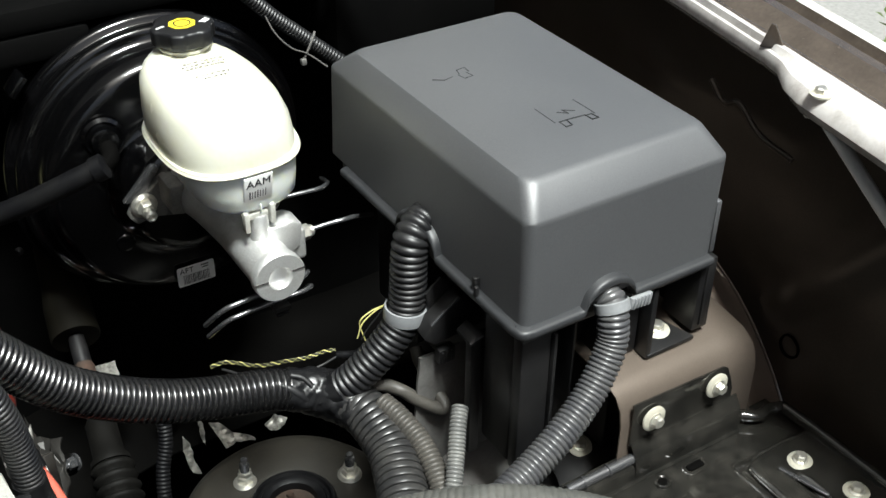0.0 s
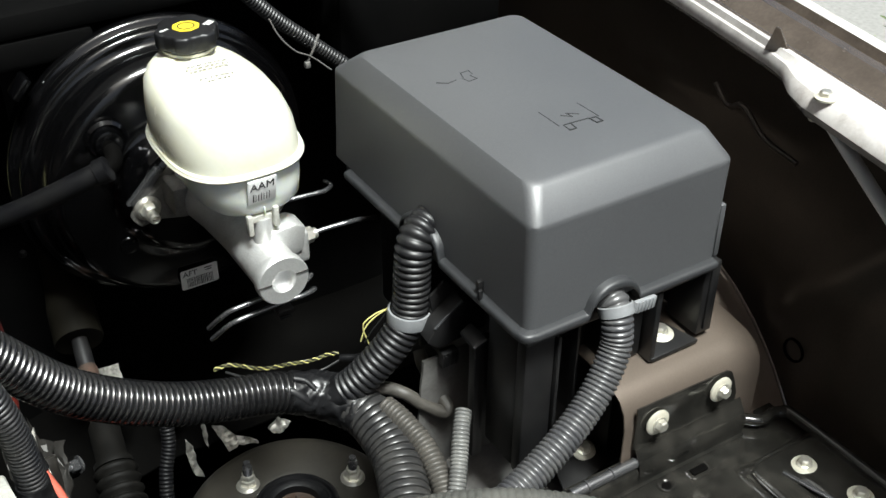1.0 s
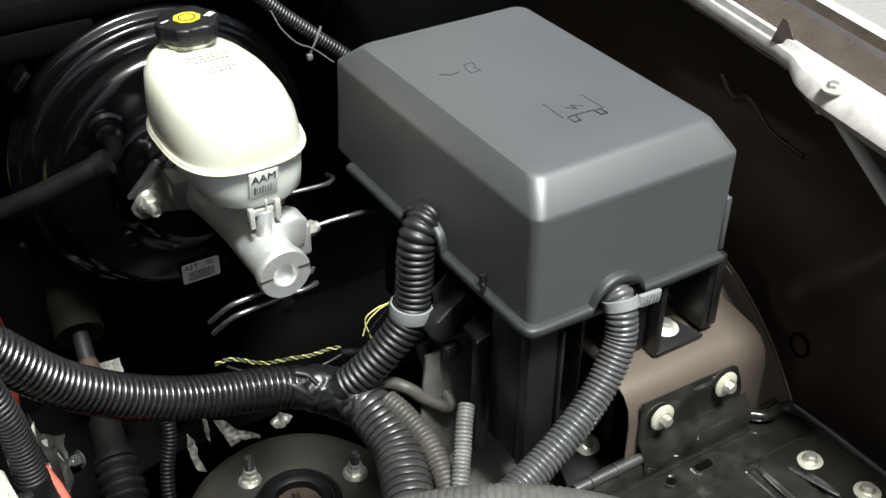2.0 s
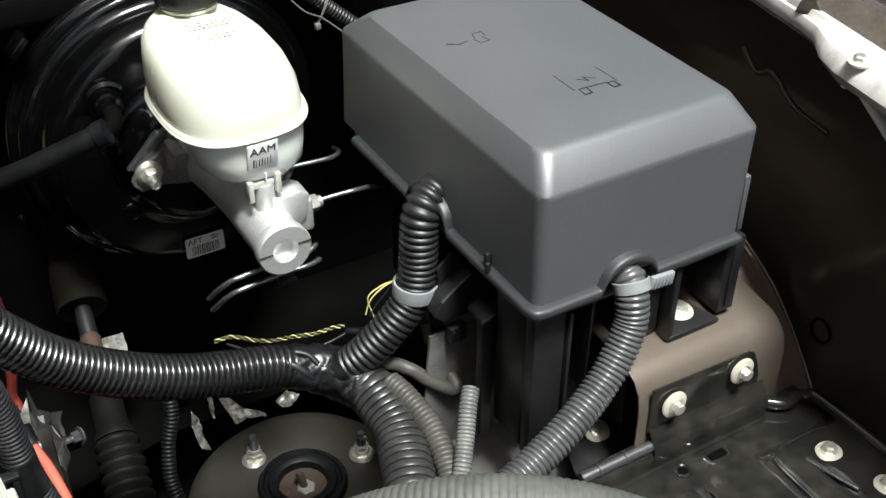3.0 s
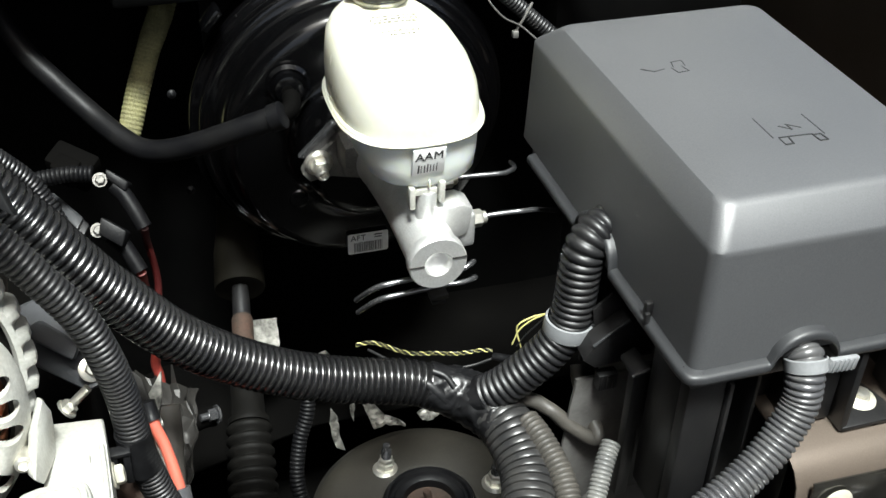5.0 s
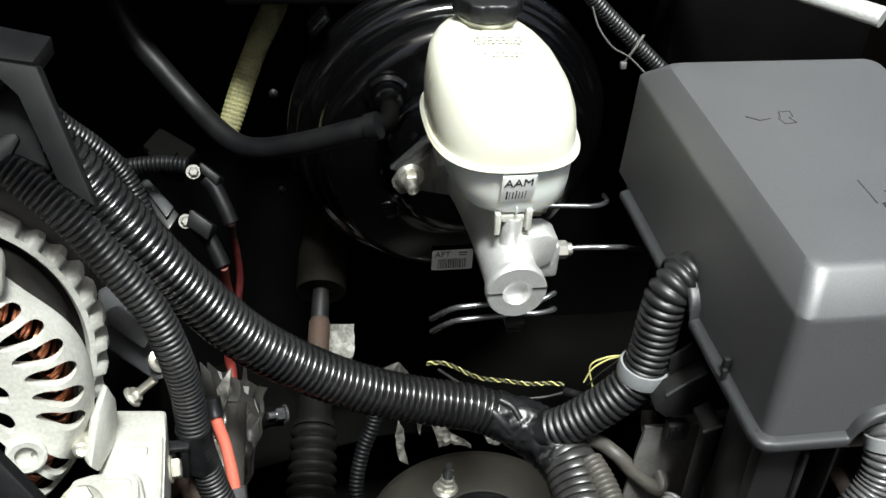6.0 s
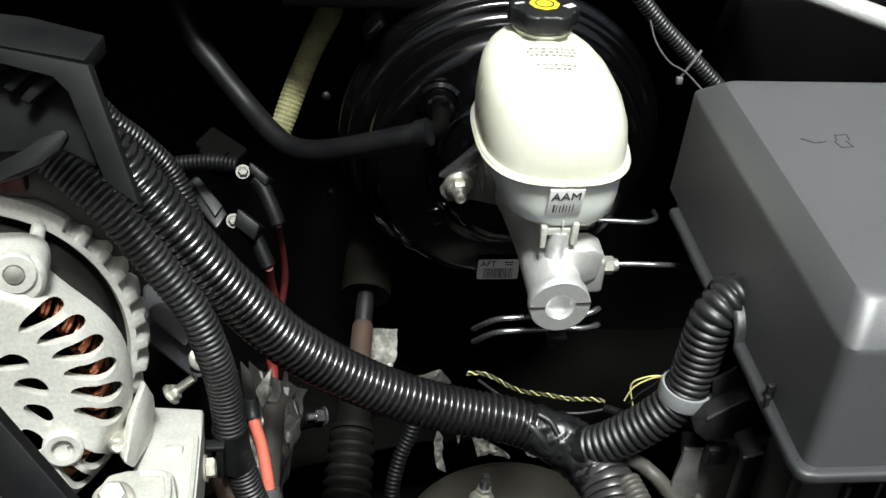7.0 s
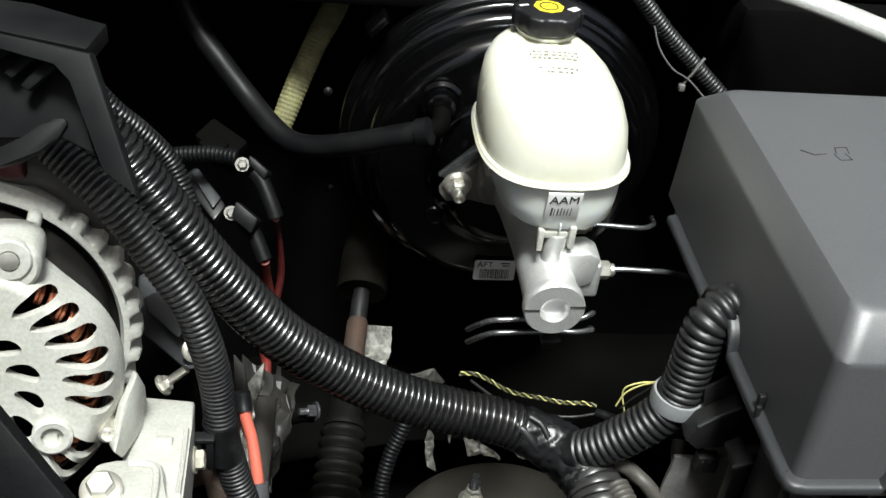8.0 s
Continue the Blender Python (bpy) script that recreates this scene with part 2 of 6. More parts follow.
def skin(rings, closed=True, caps=True, loop=False):
    """Faces between rings of equally many places."""
    bm = bmesh.new()
    rows = [[bm.verts.new(p) for p in ring] for ring in rings]
    n = len(rows[0])
    pairs = list(zip(rows[:-1], rows[1:])) + ([(rows[-1], rows[0])] if loop else [])
    for a, b in pairs:
        for i in range(n if closed else n - 1):
            j = (i + 1) % n
            bm.faces.new((a[i], a[j], b[j], b[i]))
    if caps and closed and not loop:
        bm.faces.new(rows[0][::-1])
        bm.faces.new(rows[-1])
    return bm


def lathe(profile, m=Matrix(), seg=32, caps=True):
    """Rings of (radius, height) round z, laid at m."""
    rings = [[m @ Vector((r * math.cos(a), r * math.sin(a), h)) for a in [2 * math.pi * i / seg for i in range(seg)]] for r, h in profile]
    return skin(rings, caps=caps)


def prism(outline, depth, m=Matrix(), bevel=0.0):
    """An outline in x, y, raised by depth along z, laid at m."""
    bm = bmesh.new()
    base = [bm.verts.new((x, y, 0)) for x, y in outline]
    top = [bm.verts.new((x, y, depth)) for x, y in outline]
    n = len(outline)
    bm.faces.new(base[::-1])
    bm.faces.new(top)
    for i in range(n):
        bm.faces.new((base[i], base[(i + 1) % n], top[(i + 1) % n], top[i]))
    if bevel:
        bmesh.ops.bevel(bm, geom=[e for e in bm.edges], offset=bevel, segments=2, profile=0.5, affect="EDGES")
    return turned(bm, m)


def smooth_path(points, step):
    """A Catmull-Rom curve through the points, in even steps."""
    p = [Vector(q) for q in points]
    p = [2 * p[0] - p[1], *p, 2 * p[-1] - p[-2]]
    fine = []
    for a, b, c, d in zip(p[:-3], p[1:-2], p[2:-1], p[3:]):
        for i in range(40):
            t = i / 40
            fine.append(0.5 * (2 * b + (c - a) * t + (2 * a - 5 * b + 4 * c - d) * t * t + (3 * b - a - 3 * c + d) * t**3))
    fine.append(p[-2])
    far = [0.0]
    for a, b in zip(fine[:-1], fine[1:]):
        far.append(far[-1] + (b - a).length)
    count = max(2, int(round(far[-1] / step)))
    out, k = [], 0
    for i in range(count + 1):
        s = far[-1] * i / count
        while k < len(far) - 2 and far[k + 1] < s:
            k += 1
        out.append(fine[k].lerp(fine[k + 1], (s - far[k]) / max(1e-9, far[k + 1] - far[k])))
    return out


def tube(points, radius, step=0.004, seg=14, caps=True, flat=1.0, wobble=0.0, fine=60.0):
    """A tube along a smooth path; radius: a number, or a function of the way along it and the way's length."""
    path = smooth_path(points, step)
    size = step * (len(path) - 1)
    rings, side = [], None
    for i, p in enumerate(path):
        ahead = (path[min(i + 1, len(path) - 1)] - path[max(i - 1, 0)]).normalized()
        if side is None:
            side = ahead.orthogonal().normalized()
        side = (side - ahead * side.dot(ahead)).normalized()
        other = ahead.cross(side)
        r = radius(i * step, size) if callable(radius) else radius
        ring = []
        for j in range(seg):
            a = 2 * math.pi * j / seg
            k = r * (1 + wobble * noise.noise(p * fine + Vector((j * 0.7, 0, 0)))) if wobble else r
            ring.append(p + side * (k * math.cos(a)) + other * (k * flat * math.sin(a)))
        rings.append(ring)
    return skin(rings, caps=caps)


def loom(points, radius, pitch=0.006, depth=0.0022, seg=22, split=True, flat_ribs=False):
    """Split corrugated conduit: rounded ribs, with the slit's seam along one side."""
    n = 8
    step = pitch / n
    shape = (0.0, 0.88, 0.97, 1.0, 1.0, 1.0, 0.97, 0.88) if flat_ribs else (0.0, 0.40, 0.76, 0.95, 1.0, 0.95, 0.76, 0.40)
    path = smooth_path(points, step)
    bm = bmesh.new()
    rows, side = [], None
    for i, p in enumerate(path):
        ahead = (path[min(i + 4, len(path) - 1)] - path[max(i - 4, 0)]).normalized()
        if side is None:
            side = (Vector((0.2, 0.3, -1)) - ahead * ahead.dot(Vector((0.2, 0.3, -1)))).normalized()
        side = (side - ahead * side.dot(ahead)).normalized()
        other = ahead.cross(side)
        wear = 1 + 0.012 * noise.noise(p * 45)
        r = (radius - depth * (1 - shape[i % n])) * wear
        row = []
        for j in range(seg):
            a = 2 * math.pi * j / seg
            k = r - (0.0012 if split and j == 0 else 0.0)
            row.append(bm.verts.new(p + side * (k * math.cos(a)) + other * (k * math.sin(a))))
        rows.append(row)
    for a, b in zip(rows[:-1], rows[1:]):
        for i in range(seg):
            bm.faces.new((a[i], a[(i + 1) % seg], b[(i + 1) % seg], b[i]))
    bm.faces.new(rows[0][::-1])
    bm.faces.new(rows[-1])
    return bm


def hexagon(m, across, height, chamfer=0.0012):
    r = across / math.sqrt(3)
    return lathe([(r - chamfer, 0), (r, chamfer * 0.6), (r, height - chamfer), (r - chamfer, height)], m, 6)


def rounded(cx, cy, hx, hy, z, power=3.0, seg=48, m=Matrix()):
    """A ring of a rounded oblong."""
    out = []
    for i in range(seg):
        a = 2 * math.pi * i / seg
        c, s = math.cos(a), math.sin(a)
        out.append(m @ Vector((cx + hx * math.copysign(abs(c) ** (2 / power), c), cy + hy * math.copysign(abs(s) ** (2 / power), s), z)))
    return out


def oblong(x0, x1, y0, y1, r, z, seg=6):
    """A ring of a rectangle with round corners."""
    out = []
    for cx, cy, a0 in ((x1 - r, y1 - r, 0), (x0 + r, y1 - r, 90), (x0 + r, y0 + r, 180), (x1 - r, y0 + r, 270)):
        for i in range(seg + 1):
            a = radians(a0 + 90 * i / seg)
            out.append(Vector((cx + r * math.cos(a), cy + r * math.sin(a), z)))
    return out


def lettering(text, size, m, thickness=0.0002):
    curve = bpy.data.curves.new("text", "FONT")
    curve.body, curve.size, curve.align_x, curve.align_y, curve.extrude = text, size, "CENTER", "CENTER", thickness
    ob = bpy.data.objects.new("text", curve)
    scene.collection.objects.link(ob)
    data = bpy.data.meshes.new_from_object(ob.evaluated_get(bpy.context.evaluated_depsgraph_get()))
    bm = bmesh.new()
    bm.from_mesh(data)
    bpy.data.objects.remove(ob)
    bpy.data.curves.remove(curve)
    bpy.data.meshes.remove(data)
    return turned(bm, m)


def bars(rows, m, height=0.0002):
    """Flat bars (x0, x1, y0, y1), laid at m."""
    return turned(merge(*[box(x0, x1, y0, y1, 0, height, 0) for x0, x1, y0, y1 in rows]), m)


def sheet(grid, thick=0.0015):
    """A pressed sheet through a grid of places, with thickness."""
    bm = bmesh.new()
    rows = [[bm.verts.new(p) for p in row] for row in grid]
    for a, b in zip(rows[:-1], rows[1:]):
        for i in range(len(a) - 1):
            bm.faces.new((a[i], a[i + 1], b[i + 1], b[i]))
    bmesh.ops.recalc_face_normals(bm, faces=bm.faces)
    bmesh.ops.solidify(bm, geom=bm.faces[:], thickness=thick)
    return bm


def slab(points, push, bevel=0.0015):
    """A flat plate through the points, with thickness along push."""
    bm = bmesh.new()
    a = [bm.verts.new(p) for p in points]
    b = [bm.verts.new(Vector(p) + Vector(push)) for p in points]
    n = len(points)
    bm.faces.new(a)
    bm.faces.new(b[::-1])
    for i in range(n):
        bm.faces.new((a[i], b[i], b[(i + 1) % n], a[(i + 1) % n]))
    if bevel:
        bmesh.ops.bevel(bm, geom=bm.edges[:], offset=bevel, segments=2, profile=0.5, affect="EDGES")
    return bm
# ---- ground and the vehicle's body ----
GROUND = -1.05
whole("ground", box(-60, 60, -60, 60, GROUND - 0.3, GROUND, 0), CONCRETE, "weathered grey driveway under the vehicle", "ground", kind="structure")

# the rail along the top of the fender: one pressed section, drifting outwards to the rear
RAIL = [(0.284, 0.128), (0.2725, 0.139), (0.2715, 0.146), (0.2735, 0.151), (0.2755, 0.152), (0.277, 0.158), (0.282, 0.158), (0.286, 0.150), (0.296, 0.137),
        (0.322, 0.134), (0.334, 0.141), (0.342, 0.146), (0.351, 0.146), (0.358, 0.139), (0.367, 0.138), (0.372, 0.147), (0.382, 0.149), (0.392, 0.143), (0.41, 0.12), (0.47, 0.02), (0.50, -0.15), (0.51, -0.5)]
grid = []
for i in range(61):
    y = -0.75 + 1.3 * i / 60
    row = []
    for j, (x, z) in enumerate(RAIL):
        out = x + 0.13 * y
        if j < 5 and y < 0.035:
            # a wider bolting flange towards the front
            out -= (0.024 if y > -0.16 else 0.024 * max(0.0, 1 - (-0.16 - y) / 0.08)) * min(1.0, (0.035 - y) / 0.035) * (1 - j / 7)
        row.append((out, y, z + 0.02 * y))
    grid.append(row)
# Sky glare and dark reflection are painted in: pale flange, dark crown, pale edge.
rail = whole("fender_rail", sheet([row[:7] for row in grid], 0.0018), PAINT_GLARE, "pewter fender rail flange with sky glare painted in", "fender", kind="structure", angle=30)
part("crown", sheet([row[6:16] for row in grid], 0.0018), PAINT_RAIL, rail, "glossy brown crown with its dark reflection painted in", angle=30)
part("outer_fender", sheet([row[15:] for row in grid], 0.0018), PAINT_GLARE, rail, "outer fender edge with sky glare painted in", angle=30)

# the inner fender, pressed with two long beads; its shade is in the brown
grid = []
for i in range(71):
    y = -0.75 + 1.45 * i / 70
    row = []
    for j in range(41):
        z = 0.13 - 0.63 * j / 40
        x = 0.322 + 0.06 * y - 0.05 * max(0.0, -0.02 - z)
        for y0, z0, slope, wide, high, start, end in ((0.024, -0.118, -1.27, 0.011, 0.019, -0.30, 0.024), (0.10, 0.062, -0.06, 0.010, 0.007, 0.02, 0.28)):
            off = (z - z0 - slope * (y - y0)) / math.sqrt(1 + slope * slope)
            along = min(1.0, max(0.0, (end - y) / 0.012), max(0.0, (y - start) / 0.012))
            x -= high * along * math.exp(-((off / wide) ** 2))
        row.append((x, y, z))
    grid.append(row)
inner = whole("inner_fender", sheet(grid, 0.0015), PAINT_SHADED, "inner fender sheet with pressed beads, body paint darkened for shade", "inner fender", kind="structure", angle=60)
part("drain_hole", lathe([(0.0125, 0), (0.0125, 0.002), (0.0115, 0.0035), (0.0105, 0.0022), (0.010, -0.004), (0.001, -0.005)], aim((0.3140, -0.016, -0.140), (-1, 0.06, 0.05)), 24), SHADE_BLACK, inner, "round open drain hole")

# the wheelhouse under the fuse box: a ledge that rolls down to the front, and its arched flange
grid = []
for i in range(22):
    x = 0.088 + 0.160 * i / 21
    row = []
    for y, z in ((0.36, -0.075), (0.20, -0.078), (0.06, -0.083), (0.02, -0.086), (-0.008, -0.090), (-0.020, -0.096), (-0.027, -0.106), (-0.030, -0.122), (-0.031, -0.30)):
        drop = 0.004 * max(0.0, (x - 0.215) / 0.033) ** 2
        row.append((x, y, z - drop * (1 if y < 0.05 else 0.6)))
    grid.append(row)
whole("wheelhouse", sheet(grid, 0.0015), PAINT, "pewter-brown painted wheelhouse ledge under the fuse box", "wheelhouse", kind="structure", angle=50)
grid = []
for i in range(29):
    s = i / 28
    # inner and outer edge of the arch
    iy, iz = 0.150 - 0.190 * s, -0.066 - 0.030 * s - 0.118 * s**2.6
    oy, oz = 0.165 - 0.205 * s, -0.085 - 0.018 * s - 0.118 * s**2.6
    lz = -0.084 - 0.004 * s - 0.05 * s**4
    grid.append([(0.244, 0.145 - 0.175 * s, lz - 0.012), (0.254, 0.147 - 0.180 * s, (lz + iz) / 2 - 0.012), (0.268, iy - 0.003, iz - 0.006), (0.273, iy, iz - 0.001), (0.276, iy + 0.001, iz), (0.279, (iy * 0.9 + oy * 0.1), iz * 0.9 + oz * 0.1 - 0.002),
                 (0.292, (iy + oy) / 2, (iz + oz) / 2 - 0.002), (0.302, oy - 0.001, oz), (0.305, oy, oz + 0.0025), (0.308, oy + 0.001, oz + 0.001), (0.312, oy + 0.002, oz - 0.02)])
arch_flange = whole("wheelhouse_flange", sheet(grid, 0.0015), PAINT, "curved pewter-brown wheelhouse flange with an edge added to catch light", "wheelhouse", kind="structure", angle=60)

# A thin lip along the flange, added to hold its edge highlight.
edge = []
for i in range(29):
    s = i / 28
    edge.append((0.305, 0.165 - 0.205 * s, -0.0815 - 0.018 * s - 0.118 * s**2.6))
part("folded_edge", tube(edge, 0.0019, 0.004, 8), PAINT_RAIL, arch_flange, "folded edge added to catch light")

# firewall, cowl and the floor of the bay, near-black in place of deep shade
grid = []
for i in range(31):
    x = -1.25 + 1.6 * i / 30
    grid.append([(x, 0.66 + 0.012 * noise.noise((x * 6, z * 6, 0)), z) for z in [0.14 - 1.0 * j / 30 for j in range(31)]])
whole("firewall", sheet(grid, 0.003), FIREWALL, "sound-matted firewall behind the brake booster, near-black for its shade", "firewall", kind="structure", angle=60)
cowl = whole("cowl", merge(box(-1.25, 0.30, 0.52, 0.80, 0.10, 0.128, 0.008), box(0.10, 0.32, 0.50, 0.66, -0.03, 0.10, 0.012), box(-0.33, -0.16, 0.52, 0.655, 0.07, 0.10, 0.006)), FIREWALL, "plastic cowl above the firewall, near-black for its shade", "cowl", kind="structure")
whole("bay_floor", box(-1.3, 0.34, -0.70, 0.70, -0.62, -0.60, 0.0), SHADE_BLACK, "underbody far below the brake booster, painted near-black for shade", "underbody", kind="structure")
whole("radiator_support", merge(box(-1.3, 0.36, -0.74, -0.70, -0.6, -0.02, 0.006), box(-1.3, 0.36, -0.80, -0.66, -0.03, 0.0, 0.008)), BASE, "black radiator support across the front of the bay", "radiator support", kind="structure")
whole("passenger_fender", box(-1.34, -1.30, -0.75, 0.70, -0.6, 0.14, 0.006), PAINT_SHADED, "inner fender on the far side in the same shade-darkened brown", "inner fender", kind="structure")
# The hood stays out of view; its pale underside serves as a reflector.
hood = whole("hood", turned(box(-1.35, 0.40, 0.0, 1.25, 0.0, 0.03, 0.01), pose(0, 0.76, 0.16, 113, 0, 0)), HOOD_BOUNCE, "unseen raised hood, underside made pale to bounce light", "hood", kind="structure")
# Added out of view to keep skylight off the left-hand faces.
whole("left_sky_blocker", box(-2.2, -2.0, -3.0, 2.5, GROUND, 4.2, 0), SHADE_BLACK, "unseen dark wall added to block the sky on the left", "wall", kind="structure")
block = whole("engine_block", merge(box(-0.95, -0.50, -0.30, 0.50, -0.55, -0.06, 0.02), box(-0.50, -0.40, 0.0, 0.50, -0.55, -0.17, 0.02)), SHADE_BLACK, "engine block painted near-black for shade", "engine", kind="structure")

# the sloping apron below the fuse box
whole("apron", sheet([[(x, y, -0.235 - 0.22 * max(0.0, (0.02 - x) / 0.14) ** 1.5 + 0.1 * (y - 0.1) - 0.0006 * math.sin(60 * y)) for x in [-0.005 + 0.30 * i / 16 for i in range(17)]] for y in [-0.03 + 0.15 * j / 16 for j in range(17)]], 0.002), APRON, "dusty grey primed apron below the fuse box", "apron", kind="structure", angle=60)
whole("lower_apron", sheet([[(x, y, -0.44 - 0.3 * max(0.0, (-0.19 - x)) ) for x in [-0.40 + 0.75 * i / 10 for i in range(11)]] for y in [0.46 + 0.2 * j / 6 for j in range(7)]], 0.002), SHADE_BLACK, "inner apron behind the shock tower, painted near-black for shade", "apron", kind="structure", angle=60)

# shock tower
tower = thing("shock_tower", (-0.087, 0.288, -0.42), "dirty brown shock tower top with a rubber-ringed shaft", "shock tower", kind="structure")
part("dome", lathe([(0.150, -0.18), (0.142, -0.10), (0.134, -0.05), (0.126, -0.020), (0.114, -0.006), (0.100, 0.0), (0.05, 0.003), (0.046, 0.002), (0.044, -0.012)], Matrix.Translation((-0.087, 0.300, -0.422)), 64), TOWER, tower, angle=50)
part("rubber_ring", lathe([(0.050, -0.004), (0.050, 0.002), (0.047, 0.006), (0.044, 0.0062), (0.042, 0.003), (0.039, 0.003), (0.037, 0.007), (0.033, 0.0075), (0.028, 0.005), (0.0265, -0.002), (0.026, -0.016)], Matrix.Translation((-0.087, 0.292, -0.418)), 56, caps=False), RUBBER, tower, "black stepped rubber ring")
part("cup", lathe([(0.027, -0.004), (0.024, -0.010), (0.012, -0.014), (0.002, -0.014)], Matrix.Translation((-0.087, 0.292, -0.418)), 40), RUST, tower, "rust-stained steel cup")
shaft = part("shaft", lathe([(0.0045, -0.016), (0.0045, 0.016), (0.0035, 0.018)], aim((-0.087, 0.292, -0.418), (-0.16, 0.12, 1.0)), 16), RUST, tower, "rusty threaded shaft end")
part("nut", hexagon(Matrix.Translation((-0.085, 0.289, -0.4285)), 0.019, 0.008), ZINC, shaft, "pale hexagon nut")


def tower_stud():
    st = thing("tower_stud", (0, 0, 0), "zinc-plated stud with a flanged nut on the shock tower", "stud", "shock tower studs")
    part("flange_nut", merge(lathe([(0.0145, 0), (0.0145, 0.0016), (0.0115, 0.005)], Matrix(), 28), hexagon(Matrix.Translation((0, 0, 0.004)), 0.017, 0.009)), ZINC, st)
    turns = [(0.0052 + (0.0005 if i % 2 else 0.0), 0.012 + 0.0008 * i) for i in range(24)]
    part("thread", lathe([*turns, (0.004, 0.033), (0.004, 0.037)], Matrix(), 16), STEEL_DARK, st, "dull threaded steel end")
    part("lock_nut", hexagon(Matrix.Translation((0, 0, 0.0135)), 0.014, 0.006), ZINC, st)
    return st


stud = tower_stud()
stud.matrix_basis = pose(-0.119, 0.354, -0.422, -2, 3, 10)
copy_thing(stud, pose(-0.010, 0.301, -0.421, 3, -3, 40))
part("small_hole", lathe([(0.004, 0), (0.004, 0.0012)], Matrix.Translation((-0.168, 0.303, -0.4235)), 16), SHADE_BLACK, tower, "small dark hole")
part("tab", prism([(-0.011, -0.008), (0.010, -0.010), (0.012, 0.006), (0.002, 0.011), (-0.012, 0.004)], 0.004, pose(-0.018, 0.225, -0.418, 12, -16, 20), 0.0006), APRON, tower, "pale grey bent metal tab")

# ---- fuse box ----
fuse = thing("fuse_box", (0.1, 0.16, -0.10), "fuse box with a grained grey cover on a black base", "fuse box")
LONG, WIDE = 0.325, 0.2045


def cover_ring(inset_front, inset_left, inset_right, inset_back, r, z):
    return oblong(inset_left, WIDE - inset_right, inset_front, LONG - inset_back, r, z)


rings = [cover_ring(0.0, 0.0, 0.006, 0.0, 0.008, 0.004), cover_ring(0.0005, 0.0003, 0.005, 0.001, 0.009, 0.03), cover_ring(0.002, 0.001, 0.001, 0.003, 0.010, 0.093),
         cover_ring(0.0022, 0.0012, 0.0012, 0.0034, 0.010, 0.0965), cover_ring(0.0032, 0.0018, 0.002, 0.005, 0.0105, 0.0985),
         cover_ring(0.020, 0.0105, 0.0125, 0.030, 0.012, 0.1180), cover_ring(0.0235, 0.0125, 0.0155, 0.034, 0.012, 0.1205), cover_ring(0.028, 0.016, 0.020, 0.040, 0.012, 0.1214)]
top = [Vector((WIDE / 2 + (p.x - WIDE / 2) * 0.55, LONG / 2 + (p.y - LONG / 2) * 0.55, 0.1226)) for p in rings[-1]]
cover = part("cover", skin([*rings, top]), LID, fuse, "grey grained plastic cover with bevelled top edges", angle=28)


def rim_path():
    """The lip round the cover's foot, which arches over the two looms."""
    path = []
    for i in range(121):
        path.append((0.195 - 0.190 * i / 120, -0.004))
    for i in range(1, 9):
        a = radians(270 - 90 * i / 8)
        path.append((0.005 + 0.009 * math.cos(a), 0.005 + 0.009 * math.sin(a)))
    for i in range(1, 161):
        path.append((-0.004, 0.005 + 0.285 * i / 160))
    lifted = []
    for x, y in path:
        z = 0.0
        if y <= -0.0039 and 0.057 < x < 0.109:
            z = 0.0215 * math.sqrt(max(0.0, 1 - ((x - 0.083) / 0.026) ** 2))
        if x <= -0.0039 and 0.119 < y < 0.185:
            z = 0.023 * math.sqrt(max(0.0, 1 - ((y - 0.152) / 0.033) ** 2))
        lifted.append(Vector((x, y, z)))
    return lifted


lip = []
for p in rim_path():
    inward = Vector((0, 0, 0))
    if p.y <= 0.005:
        inward.y = 1
    if p.x <= 0.005:
        inward.x = 1
    inward.normalize()
    ring = []
    for d, h in ((0.008, -0.0044), (-0.0022, -0.0046), (-0.0030, -0.0040), (-0.0034, -0.0020), (-0.0032, 0.0006), (-0.0024, 0.0020), (-0.0010, 0.0028), (0.0010, 0.0031), (0.0040, 0.0036), (0.008, 0.0040)):
        ring.append(p + inward * d + Vector((0, 0, h)))
    lip.append(ring)
part("rim", skin(lip), LID_RIM, cover, "rounded lip with two arches for the looms", angle=55)
part("latch", merge(box(-0.0055, 0.0, 0.060, 0.065, 0.004, 0.016, 0.001), box(-0.0080, -0.004, 0.055, 0.0585, 0.001, 0.011, 0.001)), BASE, cover, "small black latch tab")
part("side_step", box(0.1995, 0.2052, 0.004, 0.05, 0.0, 0.052, 0.0012), LID, cover)


def stroke(points, width=0.0011):
    """Raised thin lines on the cover's top."""
    made = []
    for (x0, y0), (x1, y1) in zip(points[:-1], points[1:]):
        size, turn = math.hypot(x1 - x0, y1 - y0), math.atan2(y1 - y0, x1 - x0)
        height = 0.12215 + 0.0002 * (0.09 < (x0 + x1) / 2 < 0.12)
        made.append(turned(box(-width / 2, size + width / 2, -width / 2, width / 2, -0.0006, 0.0006, 0.0002, 1), Matrix.Translation((x0, y0, height)) @ Matrix.Rotation(turn, 4, "Z")))
    return merge(*made)


part("hood_symbol", merge(stroke([(0.084, 0.111), (0.084, 0.084)]), stroke([(0.121, 0.108), (0.122, 0.081)]), stroke([(0.088, 0.083), (0.095, 0.083), (0.094, 0.074), (0.088, 0.074), (0.088, 0.083)]),
     stroke([(0.113, 0.081), (0.119, 0.081), (0.120, 0.073), (0.114, 0.073), (0.113, 0.081)]), stroke([(0.096, 0.083), (0.113, 0.082)]), stroke([(0.096, 0.097), (0.103, 0.091), (0.102, 0.098), (0.110, 0.092)])), GROOVE, cover, "engraved hood pictogram", angle=30)
